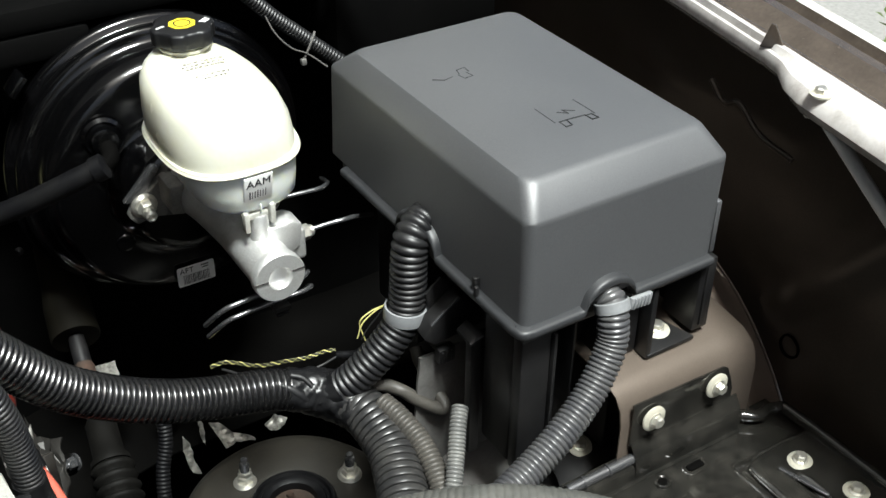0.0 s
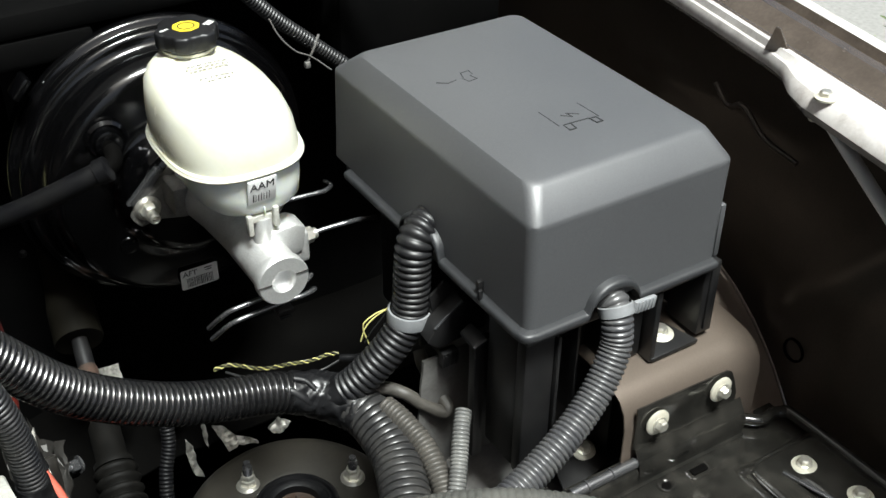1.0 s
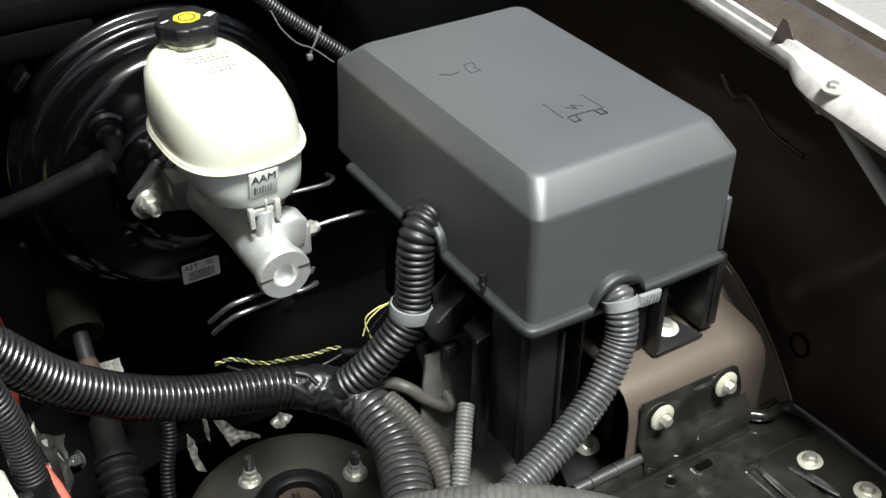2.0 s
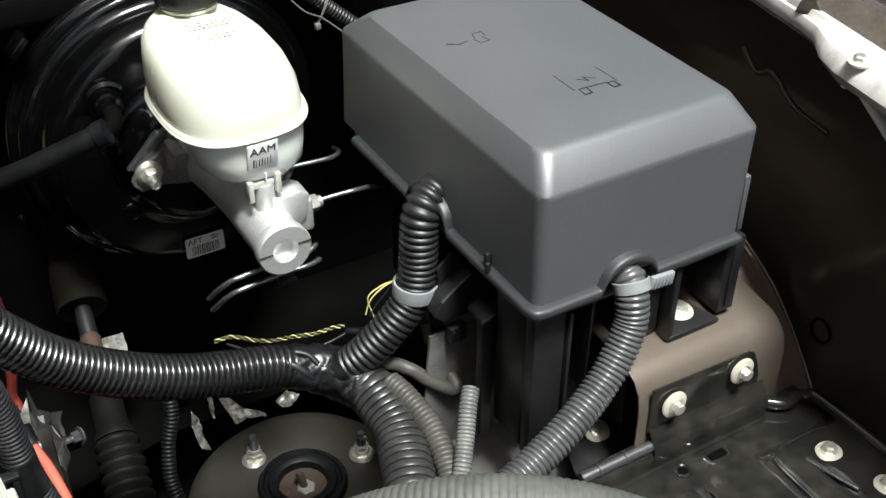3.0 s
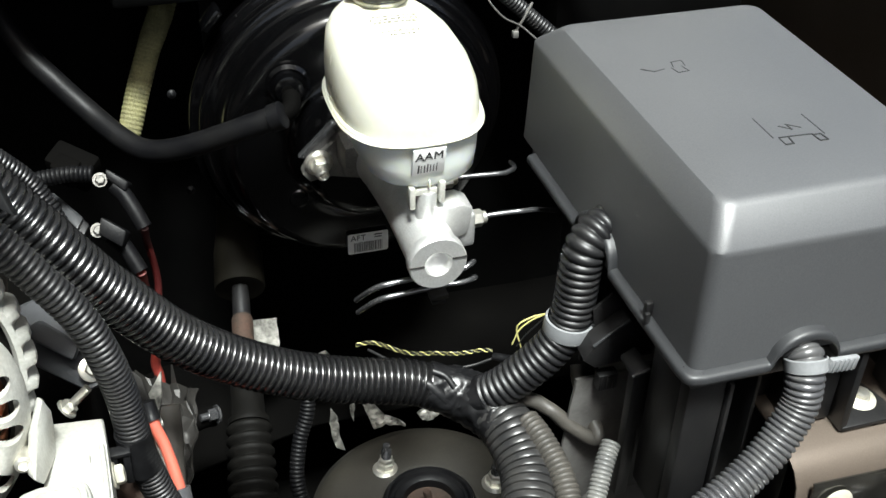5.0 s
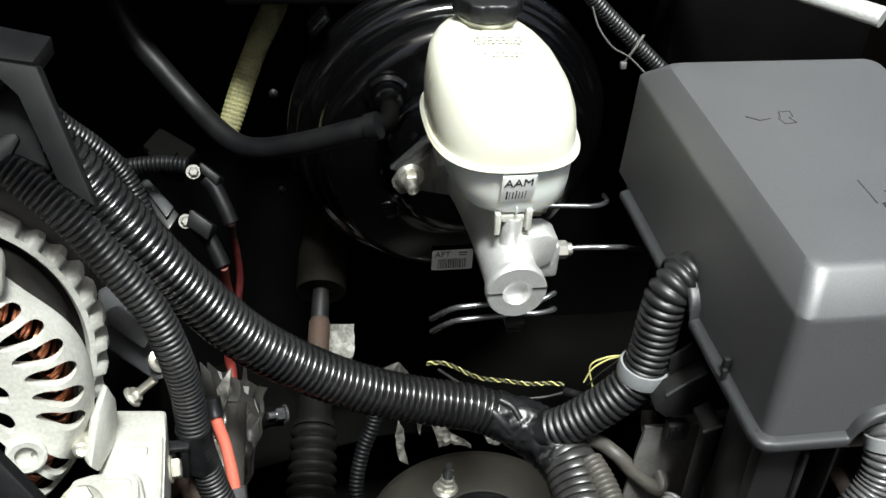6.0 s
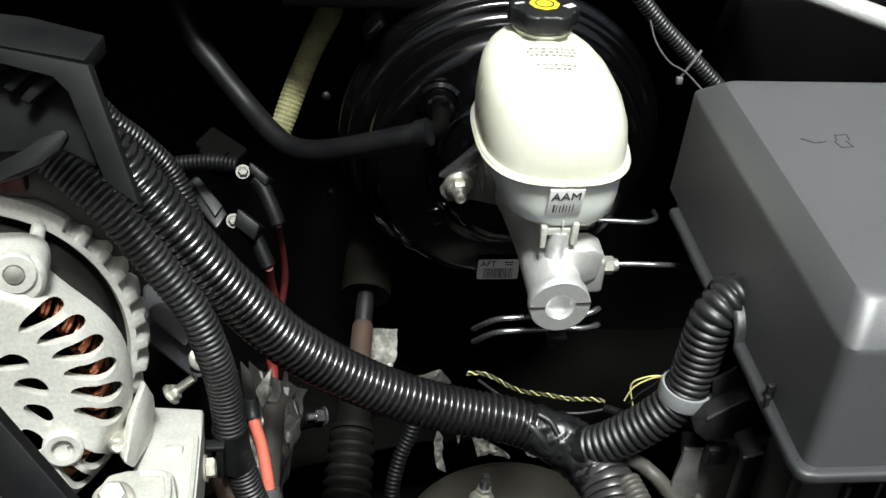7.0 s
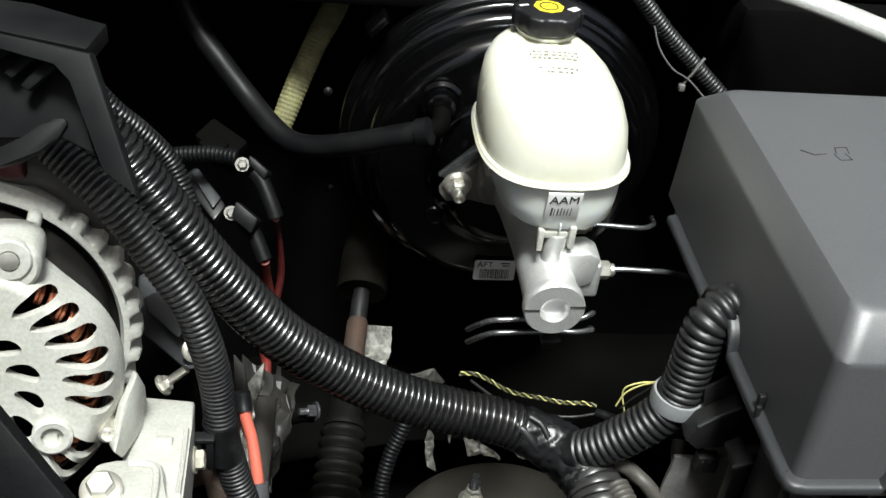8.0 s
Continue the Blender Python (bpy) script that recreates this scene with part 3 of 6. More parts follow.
part("lock_symbol", merge(stroke([(0.041, 0.200), (0.049, 0.194), (0.058, 0.196)]), stroke([(0.064, 0.196), (0.066, 0.188), (0.075, 0.189), (0.073, 0.197)]), stroke([(0.066, 0.197), (0.068, 0.205), (0.077, 0.206), (0.076, 0.198)])), GROOVE, cover, "engraved arrow and padlock pictogram", angle=30)

# its base: corner post, recessed walls, foot brackets
base = part("base", merge(box(0.036, 0.188, 0.045, 0.30, -0.17, -0.002, 0.003), box(0.006, 0.194, 0.006, 0.312, -0.020, -0.004, 0.002)), BASE, fuse, "black moulded base with recessed walls")
part("corner_post", box(0.006, 0.036, 0.007, 0.020, -0.165, -0.012, 0.0025), BASE, base, "dusty moulded corner post")
part("side_wall", box(0.008, 0.020, 0.021, 0.064, -0.165, -0.012, 0.003), BASE, base)
part("front_rib", box(0.0365, 0.040, 0.004, 0.044, -0.165, -0.021, 0.001), BASE, base)
for y0, y1, low in ((0.165, 0.170, -0.13), (0.20, 0.205, -0.13)):
    part("side_rib", box(0.003, 0.0355, y0, y1, low, -0.021, 0.0012), BASE, base)
for x0, x1, y0, low in ((0.070, 0.073, 0.020, -0.13), (0.100, 0.104, 0.018, -0.10)):
    part("front_rib", box(x0, x1, y0, 0.0445, low, -0.021, 0.0008), BASE, base)
part("front_block", box(0.108, 0.133, 0.010, 0.0445, -0.083, -0.021, 0.002), BASE, base)
part("right_leg", merge(box(0.190, 0.208, 0.000, 0.040, -0.080, -0.004, 0.0015), box(0.196, 0.203, -0.002, 0.10, -0.075, -0.004, 0.001)), BASE, base, "black leg resting on the wheelhouse")
foot = part("foot", merge(prism([(0.136, -0.004), (0.190, -0.004), (0.176, 0.045), (0.136, 0.045)], 0.004, Matrix.Translation((0, 0, -0.0855)), 0.0008), box(0.134, 0.140, -0.003, 0.045, -0.085, -0.010, 0.001)), BASE, base, "gusseted foot bracket")

# side arm that carries the loom's clip
arm = part("loom_arm", merge(slab([(-0.012, 0.125, -0.039), (0.003, 0.125, -0.026), (0.020, 0.125, -0.040), (0.020, 0.125, -0.060), (-0.006, 0.125, -0.075)], (0, 0.003, 0), 0.0008),
     slab([(-0.016, 0.108, -0.061), (0.012, 0.108, -0.041), (0.036, 0.108, -0.046), (0.036, 0.108, -0.080), (-0.013, 0.108, -0.084), (-0.024, 0.108, -0.074)], (0, 0.016, 0.002), 0.0015)), BASE, fuse, "black plastic arm beside the base")
# Edge highlights of arm and channel are strips of paler plastic.
part("arm_edge", tube([(-0.0165, 0.1085, -0.061), (-0.004, 0.1085, -0.051), (0.012, 0.1085, -0.0405)], 0.0015, 0.003, 8), LID_RIM, arm, "rounded edge with its highlight in paler plastic")
channel = part("wire_channel", merge(box(-0.0015, 0.0095, 0.068, 0.078, -0.190, -0.058, 0.0018), slab([(-0.003, 0.090, -0.0565), (0.008, 0.090, -0.050), (0.0115, 0.068, -0.0535), (-0.003, 0.068, -0.0580)], (0, 0, -0.004), 0.0012), box(0.0085, 0.036, 0.074, 0.078, -0.19, -0.056, 0.001)), BASE, arm, "black wiring channel with a highlight strip on its edge")
part("channel_edge", tube([(-0.003, 0.0682, -0.0600), (0.0112, 0.0682, -0.0555)], 0.0016, 0.003, 8), LID_RIM, channel, "edge highlight in paler plastic")
part("connector", merge(box(-0.008, 0.009, 0.108, 0.118, -0.110, -0.094, 0.0015), *[box(-0.006 + 0.005 * i, -0.004 + 0.005 * i, 0.1065, 0.109, -0.108, -0.096, 0.0004) for i in range(3)]), BASE, arm, "small ribbed black connector")
part("back_plate", sheet([[(-0.022 + 0.058 * u - 0.010 * v, 0.122 + 0.0012 * noise.noise((9 * u, 7 * v, 2)), -0.104 - 0.14 * v) for u in [i / 10 for i in range(11)]] for v in [j / 14 for j in range(15)]], 0.003), APRON, arm, "dull dusty plate behind the channel")


def washer_bolt(name, label, group, wide=0.0125, mat=ZINC_PALE):
    b = thing(name, (0, 0, 0), label, "bolt", group)
    part("washer", lathe([(wide, 0), (wide, 0.0012), (wide - 0.0012, 0.0022), (0.006, 0.003)], Matrix(), 32), mat, b, "broad pale washer")
    part("head", merge(lathe([(0.0072, 0.002), (0.0072, 0.0036), (0.0058, 0.0042)], Matrix(), 24), hexagon(Matrix.Translation((0, 0, 0.0036)), 0.0098, 0.0058)), ZINC, b, "hexagon bolt head")
    return b


bolt = washer_bolt("body_bolt", "pale zinc hexagon bolt with a broad washer", "washer bolts")
bolt.matrix_basis = aim((0.119, -0.0375, -0.120), (0, -1, 0.05))
copy_thing(bolt, aim((0.192, -0.0375, -0.1165), (0, -1, 0.05), 0.4))
copy_thing(bolt, aim((0.166, 0.020, -0.0815), (0, -0.1, 1), 0.2))
copy_thing(bolt, aim((0.102, 0.034, -0.205), (0, -0.35, 1), 0.7))
copy_thing(bolt, aim((0.238, -0.108, -0.1755), (0, 0, 1), 0.3))
copy_thing(bolt, aim((0.252, -0.160, -0.1755), (0, 0, 1), 0.1))

# ledge with the lowest bolt
whole("lower_bracket", merge(prism([(0.055, 0.000), (0.150, 0.012), (0.150, 0.075), (0.085, 0.075)], 0.003, Matrix.Translation((0, 0.0, -0.2085)) @ Matrix.Rotation(radians(-4), 4, "X"), 0.001), box(0.118, 0.124, 0.02, 0.07, -0.205, -0.10, 0.002)), BASE, "black plastic bracket with a bolt below the fuse box", "bracket")

# ---- battery tray ----
tray = thing("battery_tray", (0.16, -0.2, -0.19), "empty satin black battery tray with dusty pressings", "battery tray")


def tray_height(x, y):
    """The pressed floor of the tray, with its raised pad and gutter."""
    z = -0.1835
    d = math.hypot(max(0.0, 0.215 - x) , max(0.0, y + 0.066))
    inside = 1 / (1 + math.exp(((0.190 - x) + max(0.0, (y + 0.078)) * 1.2) / 0.0016)) if y < -0.055 else 0.0
    inside *= 1 / (1 + math.exp((y + 0.082) / 0.0016))
    z += 0.0080 * inside
    z -= 0.006 * math.exp(-(((x - 0.222) / 0.006) ** 2) - ((y + 0.140) / 0.022) ** 2)
    for hx, hy, wx, wy in ((0.125, -0.095, 0.0035, 0.012),):
        q = max(abs(x - hx) / wx, abs(y - hy) / wy)
        z += 0.0016 * math.exp(-((q - 1.15) / 0.35) ** 2)
    return z + 0.0006 * noise.noise((x * 40, y * 40, 0))


grid = []
for i in range(101):
    x = 0.028 + 0.250 * i / 100
    grid.append([(x, -0.028 - 0.34 * j / 120, tray_height(x, -0.028 - 0.34 * j / 120)) for j in range(121)])
pan = part("pan", sheet(grid, 0.002), TRAY, tray, "pressed floor with dust and scuffs", angle=60)
path = [(0.224, -0.0365), (0.233, -0.0375), (0.2405, -0.044), (0.250, -0.048), (0.262, -0.046), (0.2705, -0.050), (0.277, -0.060), (0.280, -0.16), (0.281, -0.36)]
lip = part("lip", tube([(x, y, -0.173) for x, y in path], 0.0058, 0.003, 12), TRAY, tray, "rolled glossy edge")
part("flange", sheet([[(x, -0.0345 + 0.001 * (j == 0), -0.146 + (top + 0.146) * k) for j, k in enumerate((1.0, 0.93, 0.6, 0.3, 0.0))] for x, top in [(0.098 + 0.120 * i / 24, -0.099 - 0.004 * i / 24 - 0.030 * max(0.0, (i - 21) / 3) ** 2) for i in range(25)]], 0.0018), TRAY, tray, "upright flange with two bolts")
part("roll", sheet([[(x, y, z) for y, z in ((-0.0345, -0.1435), (-0.0355, -0.1465), (-0.0385, -0.1500), (-0.0420, -0.1550), (-0.0440, -0.1620), (-0.0446, -0.1700), (-0.0440, -0.1770), (-0.0446, -0.1800), (-0.0475, -0.1815))] for x in [0.099 + 0.125 * i / 24 for i in range(25)]], 0.0016), TRAY, tray, "convex glossy roll under the flange", angle=70)
part("slot", box(0.150, 0.168, -0.0625, -0.0550, -0.186, -0.1795, 0.0018), SHADE_BLACK, pan, "oblong slot")
part("slot_rim", tube([(x - 0.003, y - 0.0095, z) for x, y, z in ((0.150, -0.0445, -0.1815), (0.1485, -0.050, -0.1815), (0.151, -0.0560, -0.1812), (0.162, -0.0565, -0.1810), (0.173, -0.0560, -0.1812), (0.1755, -0.050, -0.1815), (0.174, -0.0445, -0.1815), (0.162, -0.0440, -0.1815), (0.150, -0.0445, -0.1815))], 0.0014, 0.002, 8), TRAY, pan, "pressed glossy slot rim")
part("second_slot", box(0.1225, 0.1275, -0.106, -0.086, -0.186, -0.1812, 0.0018), SHADE_BLACK, pan, "oblong slot")
part("pad_bead", tube([(0.190, -0.26, -0.1760), (0.190, -0.16, -0.1760), (0.191, -0.100, -0.1758), (0.197, -0.088, -0.1756), (0.210, -0.0835, -0.1755), (0.248, -0.0830, -0.1755), (0.258, -0.087, -0.1757), (0.262, -0.096, -0.1760)], 0.0017, 0.003, 8), TRAY, pan, "glossy pressed bead round the pad")
part("dimple_hole", lathe([(0.0042, 0.0), (0.0042, 0.0022)], Matrix.Translation((0.121, -0.058, -0.1835)), 20), SHADE_BLACK, pan, "small dark hole")
part("dimple", lathe([(0.0095, 0.0), (0.0078, 0.0036), (0.0062, 0.0040), (0.0048, 0.0030), (0.0040, -0.001)], Matrix.Translation((0.121, -0.058, -0.1835)), 24), TRAY, pan, "round raised eyelet")
part("gutter_bar", turned(box(-0.024, 0.024, -0.002, 0.002, 0, 0.0025, 0.0008), pose(0.221, -0.128, -0.1745, 0, 0, 106)), STEEL_DARK, pan, "pale worn bar")
part("roll_end", sheet([[(x, y, z) for y, z in ((-0.0300, -0.1600), (-0.0400, -0.1610), (-0.0436, -0.1660), (-0.0446, -0.1740), (-0.0446, -0.1800), (-0.0480, -0.1815))] for x in (0.028, 0.052, 0.076, 0.0985)], 0.0014), TRAY, lip, angle=70)
part("bright_edge", merge(tube([(0.028, -0.0385, -0.1580), (0.100, -0.0385, -0.1580)], 0.0048, 0.003, 16), lathe([(0.0048, 0), (0.0062, 0.0005), (0.0062, 0.0020), (0.0048, 0.0025)], aim((0.071, -0.0385, -0.1580), (1, 0, 0)), 20), lathe([(0.0048, 0), (0.0062, 0.0005), (0.0062, 0.0020), (0.0048, 0.0025)], aim((0.044, -0.0385, -0.1580), (1, 0, 0)), 20)), STEEL_DARK, lip, "worn bright metal edge with two ribs")

# ---- brakes ----
booster = thing("brake_booster", (-0.115, 0.56, -0.19), "large gloss black round brake booster on the firewall", "brake booster")
BX, BZ = -0.112, -0.062
facing = aim((BX, 0.0, BZ), (0, 1, 0))
part("shell", lathe([(0.002, 0.416), (0.050, 0.4165), (0.058, 0.418), (0.064, 0.424), (0.068, 0.440), (0.072, 0.4490), (0.079, 0.4530), (0.090, 0.4545), (0.122, 0.4560), (0.1295, 0.4580), (0.1345, 0.4625), (0.1370, 0.4690), (0.1385, 0.4760), (0.1390, 0.484), (0.1405, 0.490),
     (0.1440, 0.4945), (0.1490, 0.4955), (0.1525, 0.4965), (0.1545, 0.4990), (0.1550, 0.503), (0.1540, 0.506), (0.1555, 0.5085), (0.1600, 0.5095), (0.1625, 0.512), (0.1635, 0.517), (0.1620, 0.523), (0.155, 0.527), (0.150, 0.57), (0.11, 0.60), (0.002, 0.61)], facing, 128), BOOSTER, booster, angle=60)
part("mount", merge(box(-0.20, -0.03, 0.60, 0.66, -0.13, 0.04, 0.006)), SHADE_BLACK, booster)
port = part("valve_grommet", lathe([(0.020, 0.0), (0.021, 0.004), (0.018, 0.008), (0.0155, 0.006), (0.013, 0.009), (0.013, 0.016), (0.009, 0.017)], aim((-0.184, 0.452, 0.012), (-0.1, -1, 0.1)), 32), BOOSTER, booster, "glossy rubber grommet with a check valve")
part("check_valve", merge(tube([(-0.185, 0.446, 0.010), (-0.185, 0.430, 0.006), (-0.189, 0.421, 0.002), (-0.198, 0.418, -0.001), (-0.212, 0.419, -0.006)], 0.0085, 0.003, 14), lathe([(0.011, 0), (0.0125, 0.002), (0.0125, 0.005), (0.010, 0.007)], aim((-0.185, 0.444, 0.009), (0, -1, -0.25)), 24)), SHADE_BLACK, port, "black plastic check valve")
part("rim_clip", turned(box(-0.012, 0.012, -0.012, 0.012, -0.004, 0.004, 0.002), pose(-0.244, 0.505, 0.062, 0, -48, 0)), BOOSTER, booster)
part("embossing", lathe([(0.010, 0.0), (0.009, 0.002), (0.005, 0.0028)], aim((-0.180, 0.4535, -0.117), (-0.1, -1, 0.0)), 28), BOOSTER, booster, "round pressed dimple")
flat = Matrix.Translation((-0.1108, 0.4520, -0.1819)) @ Matrix(((1, 0, 0, 0), (0, 0, -1, 0), (0, 1, 0, 0), (0, 0, 0, 1)))
tag = part("part_label", turned(skin([oblong(-0.0215, 0.0215, -0.0125, 0.0125, 0.0022, 0.0), oblong(-0.0215, 0.0215, -0.0125, 0.0125, 0.0022, 0.0006)]), flat), PAPER, booster, "white bar code label reading AFT")
part("writing", merge(lettering("AFT", 0.0095, flat @ Matrix.Translation((-0.0105, 0.0070, 0.0007))), bars([(0.006, 0.015, 0.0085, 0.0098), (0.007, 0.0145, 0.0055, 0.0066)], flat @ Matrix.Translation((0, 0, 0.0006)))), INK, tag)
random.seed(4)
lines, x = [], -0.015
while x < 0.0145:
    w = random.choice((0.0005, 0.0008, 0.0012))
    lines.append((x, x + w, -0.0105, 0.0015))
    x += w + random.choice((0.0005, 0.0007, 0.001))
part("bar_code", bars(lines, flat @ Matrix.Translation((0, 0, 0.0006))), INK, tag)

MX, MZ = -0.110, -0.038
cylinder = thing("brake_master_cylinder", (MX, 0.40, MZ), "cast aluminium brake master cylinder bolted to the booster", "master cylinder")
down = aim((MX, 0.0, MZ), (0, 1, 0))
body = part("body", lathe([(0.0225, 0.222), (0.0222, 0.24), (0.0222, 0.30), (0.024, 0.33), (0.0265, 0.36), (0.030, 0.385), (0.033, 0.398), (0.033, 0.416), (0.002, 0.418)], down, 48), CAST, cylinder, "rough cast barrel")
part("end_disc", lathe([(0.0100, 0.2225), (0.0104, 0.2130), (0.0118, 0.2116), (0.0236, 0.2118), (0.0246, 0.2132), (0.0246, 0.2215), (0.0232, 0.2235), (0.010, 0.2240)], down, 56, caps=False), CAST, body, "flat cast end with a mould line")
for side, lift in ((-1, 0.0), (1, 0.004)):
    part("end_seam", box(MX + 0.018 * side - 0.0062, MX + 0.018 * side + 0.0062, 0.2108, 0.2124, MZ + lift - 0.0005, MZ + lift + 0.0005, 0.0002), LAMINATE, body)
part("bore", lathe([(0.0102, 0.2190), (0.0085, 0.2205), (0.004, 0.2215), (0.0005, 0.2218)], down, 40, caps=False), MACHINED, body, "bright machined centre bore")
port_block = part("port_block", merge(prism([(0.0, -0.046), (0.022, -0.043), (0.036, -0.036), (0.040, -0.012), (0.030, -0.006), (0.006, -0.008)], 0.026, Matrix.Translation((MX, 0.270, 0.0)) @ Matrix.Rotation(radians(90), 4, "X"), 0.003),
     box(-0.100, -0.0665, 0.247, 0.280, -0.053, -0.019, 0.004, 3), lathe([(0.0085, 0), (0.0085, 0.030), (0.0075, 0.032)], aim((-0.110, 0.252, -0.024), (0.05, 0.02, 1)), 24), lathe([(0.0125, 0), (0.0125, 0.008), (0.010, 0.010)], aim((-0.107, 0.244, -0.032), (0.1, -0.35, 1)), 24)), CAST, body, "cast outlet block")
part("rear_port", lathe([(0.011, 0), (0.011, 0.018), (0.0095, 0.020)], aim((-0.095, 0.322, -0.032), (1, 0, 0)), 24), CAST, body)
flange = part("flange", merge(prism([(-0.074, -0.020), (-0.066, -0.030), (-0.045, -0.024), (-0.020, -0.033), (0.020, -0.033), (0.045, -0.006), (0.066, 0.000), (0.074, 0.012), (0.066, 0.026), (0.045, 0.022), (0.020, 0.033), (-0.020, 0.033), (-0.045, 0.006), (-0.066, -0.004)], 0.012, Matrix.Translation((MX, 0.416, MZ)) @ Matrix.Rotation(radians(90), 4, "X"), 0.002),
     box(-0.150, -0.128, 0.375, 0.412, -0.052, -0.018, 0.006)), CAST_DULL, body, "two-eared mounting flange")
part("bracket", merge(prism([(-0.004, 0.0), (0.030, 0.034), (0.038, 0.030), (0.012, -0.004)], 0.008, Matrix.Translation((-0.182, 0.418, -0.044)) @ Matrix.Rotation(radians(90), 4, "X"), 0.002)), STEEL_DARK, flange)


def mounting_nut():
    n = thing("mounting_nut", (0, 0, 0), "zinc flange nut on a stud holding the master cylinder", "nut", "master cylinder nuts")
    part("flange_nut", merge(lathe([(0.0135, 0), (0.0135, 0.0018), (0.0108, 0.0045)], Matrix(), 28), hexagon(Matrix.Translation((0, 0, 0.004)), 0.0155, 0.009)), ZINC, n)
    part("stud_end", lathe([(0.0048, 0.010), (0.0048, 0.0165), (0.0056, 0.0170), (0.0056, 0.0225), (0.0042, 0.0235), (0.0030, 0.0225), (0.0025, 0.019)], Matrix(), 20), ZINC, n, "hollow stud end")
    return n


nut = mounting_nut()
nut.matrix_basis = aim((-0.168, 0.404, -0.047), (0.0, -1, -0.06))
copy_thing(nut, aim((-0.050, 0.404, -0.029), (0.0, -1, -0.06), 0.5))

tank = thing("brake_fluid_reservoir", (-0.112, 0.318, -0.01), "yellowed translucent brake fluid reservoir with a black cap", "reservoir")


def tank_ring(cx, cy, hx, hy, z, power=2.7, tilt=0.0):
    ring = rounded(cx, cy, hx, hy, z, power, 64)
    for p in ring:
        p.z += tilt * (p.y - cy)
    return ring


low = part("lower_shell", skin([tank_ring(-0.106, 0.298, 0.030, 0.040, 0.0125, 2.6), tank_ring(-0.106, 0.300, 0.041, 0.052, 0.0145, 2.8), tank_ring(-0.107, 0.303, 0.0465, 0.0575, 0.020, 3.0), tank_ring(-0.109, 0.308, 0.051, 0.0645, 0.034, 3.0),
     tank_ring(-0.111, 0.314, 0.055, 0.0715, 0.048, 2.9), tank_ring(-0.112, 0.317, 0.0575, 0.0755, 0.0575, 2.8)]), TANK_LOW, tank, "milky lower shell", angle=50)
part("seam", skin([tank_ring(-0.112, 0.317, 0.0575, 0.0755, 0.0560, 2.8), tank_ring(-0.112, 0.317, 0.0612, 0.0792, 0.0566, 2.8), tank_ring(-0.112, 0.317, 0.0620, 0.0800, 0.0580, 2.8), tank_ring(-0.112, 0.317, 0.0612, 0.0792, 0.0594, 2.8), tank_ring(-0.112, 0.317, 0.0606, 0.0786, 0.0602, 2.8), tank_ring(-0.112, 0.317, 0.0606, 0.0786, 0.0612, 2.8), tank_ring(-0.112, 0.317, 0.0575, 0.0755, 0.0618, 2.8)], caps=True), TANK_TOP, tank, "welded seam round the middle", angle=50)
UPPER = [(-0.112, 0.317, 0.0585, 0.0765, 0.0600, 2.7), (-0.1125, 0.318, 0.0590, 0.0765, 0.070, 2.6), (-0.1135, 0.3195, 0.0585, 0.0755, 0.084, 2.5), (-0.1155, 0.3225, 0.0555, 0.0720, 0.098, 2.4), (-0.1185, 0.3270, 0.0505, 0.0660, 0.110, 2.35),
     (-0.1205, 0.3325, 0.0435, 0.0575, 0.1180, 2.3), (-0.1215, 0.3395, 0.0360, 0.0470, 0.1230, 2.2), (-0.121, 0.349, 0.0285, 0.0350, 0.1258, 2.1), (-0.120, 0.358, 0.0240, 0.0260, 0.1268, 2.0), (-0.119, 0.362, 0.0215, 0.0215, 0.1276, 2.0)]
part("upper_shell", skin([tank_ring(*r) for r in UPPER]), TANK_TOP, tank, "yellowed domed upper shell", angle=60)
part("neck", lathe([(0.0225, 0.0), (0.0222, 0.003), (0.0240, 0.0035), (0.0240, 0.0055), (0.0222, 0.006), (0.0222, 0.012)], Matrix.Translation((-0.1185, 0.363, 0.1262)), 48), TANK_TOP, tank)
# cap with six grip lobes
rings = []
for h, k in ((-0.0030, 0.96), (-0.0015, 0.985), (0.0090, 0.985), (0.0106, 0.96), (0.0115, 0.91)):
    ring = []
    for i in range(96):
        a = 2 * math.pi * i / 96
        r = 0.0275 + 0.0016 * max(-1, min(1, 2.2 * math.cos(6 * a)))
        ring.append(Vector((-0.1185 + r * k * math.cos(a), 0.363 + r * k * math.sin(a), 0.1375 + h)))
    rings.append(ring)
cap = part("cap", skin(rings), CAPBLACK, tank, "black screw cap with grip lobes and a yellow sign", angle=35)
part("cap_sign", lathe([(0.0125, 0.0), (0.0125, 0.0006)], Matrix.Translation((-0.1185, 0.363, 0.1488)) @ Matrix.Diagonal((1.0, 0.95, 1, 1)), 8), YELLOW, cap, "yellow octagonal sign")
part("cap_ring", lathe([(0.0078, 0.0), (0.0078, 0.0004), (0.0066, 0.0004), (0.0066, 0.0)], Matrix.Translation((-0.1185, 0.363, 0.1494)), 28, caps=False), INK, cap)
part("cap_mark", bars([(-0.004, 0.004, -0.0012, 0.0012)], pose(-0.1385, 0.3640, 0.1490, 0, 0, 20)), WHITE_INK, cap, "small white mark")
part("cap_writing", bars([(-0.005, 0.005, 0.0008, 0.0032), (-0.004, 0.0045, -0.0030, 0.0010)], pose(-0.0985, 0.3600, 0.1490, 0, 0, 35)), WHITE_INK, cap, "small white writing")
# printed lines on the dome
random.seed(9)
rows = []
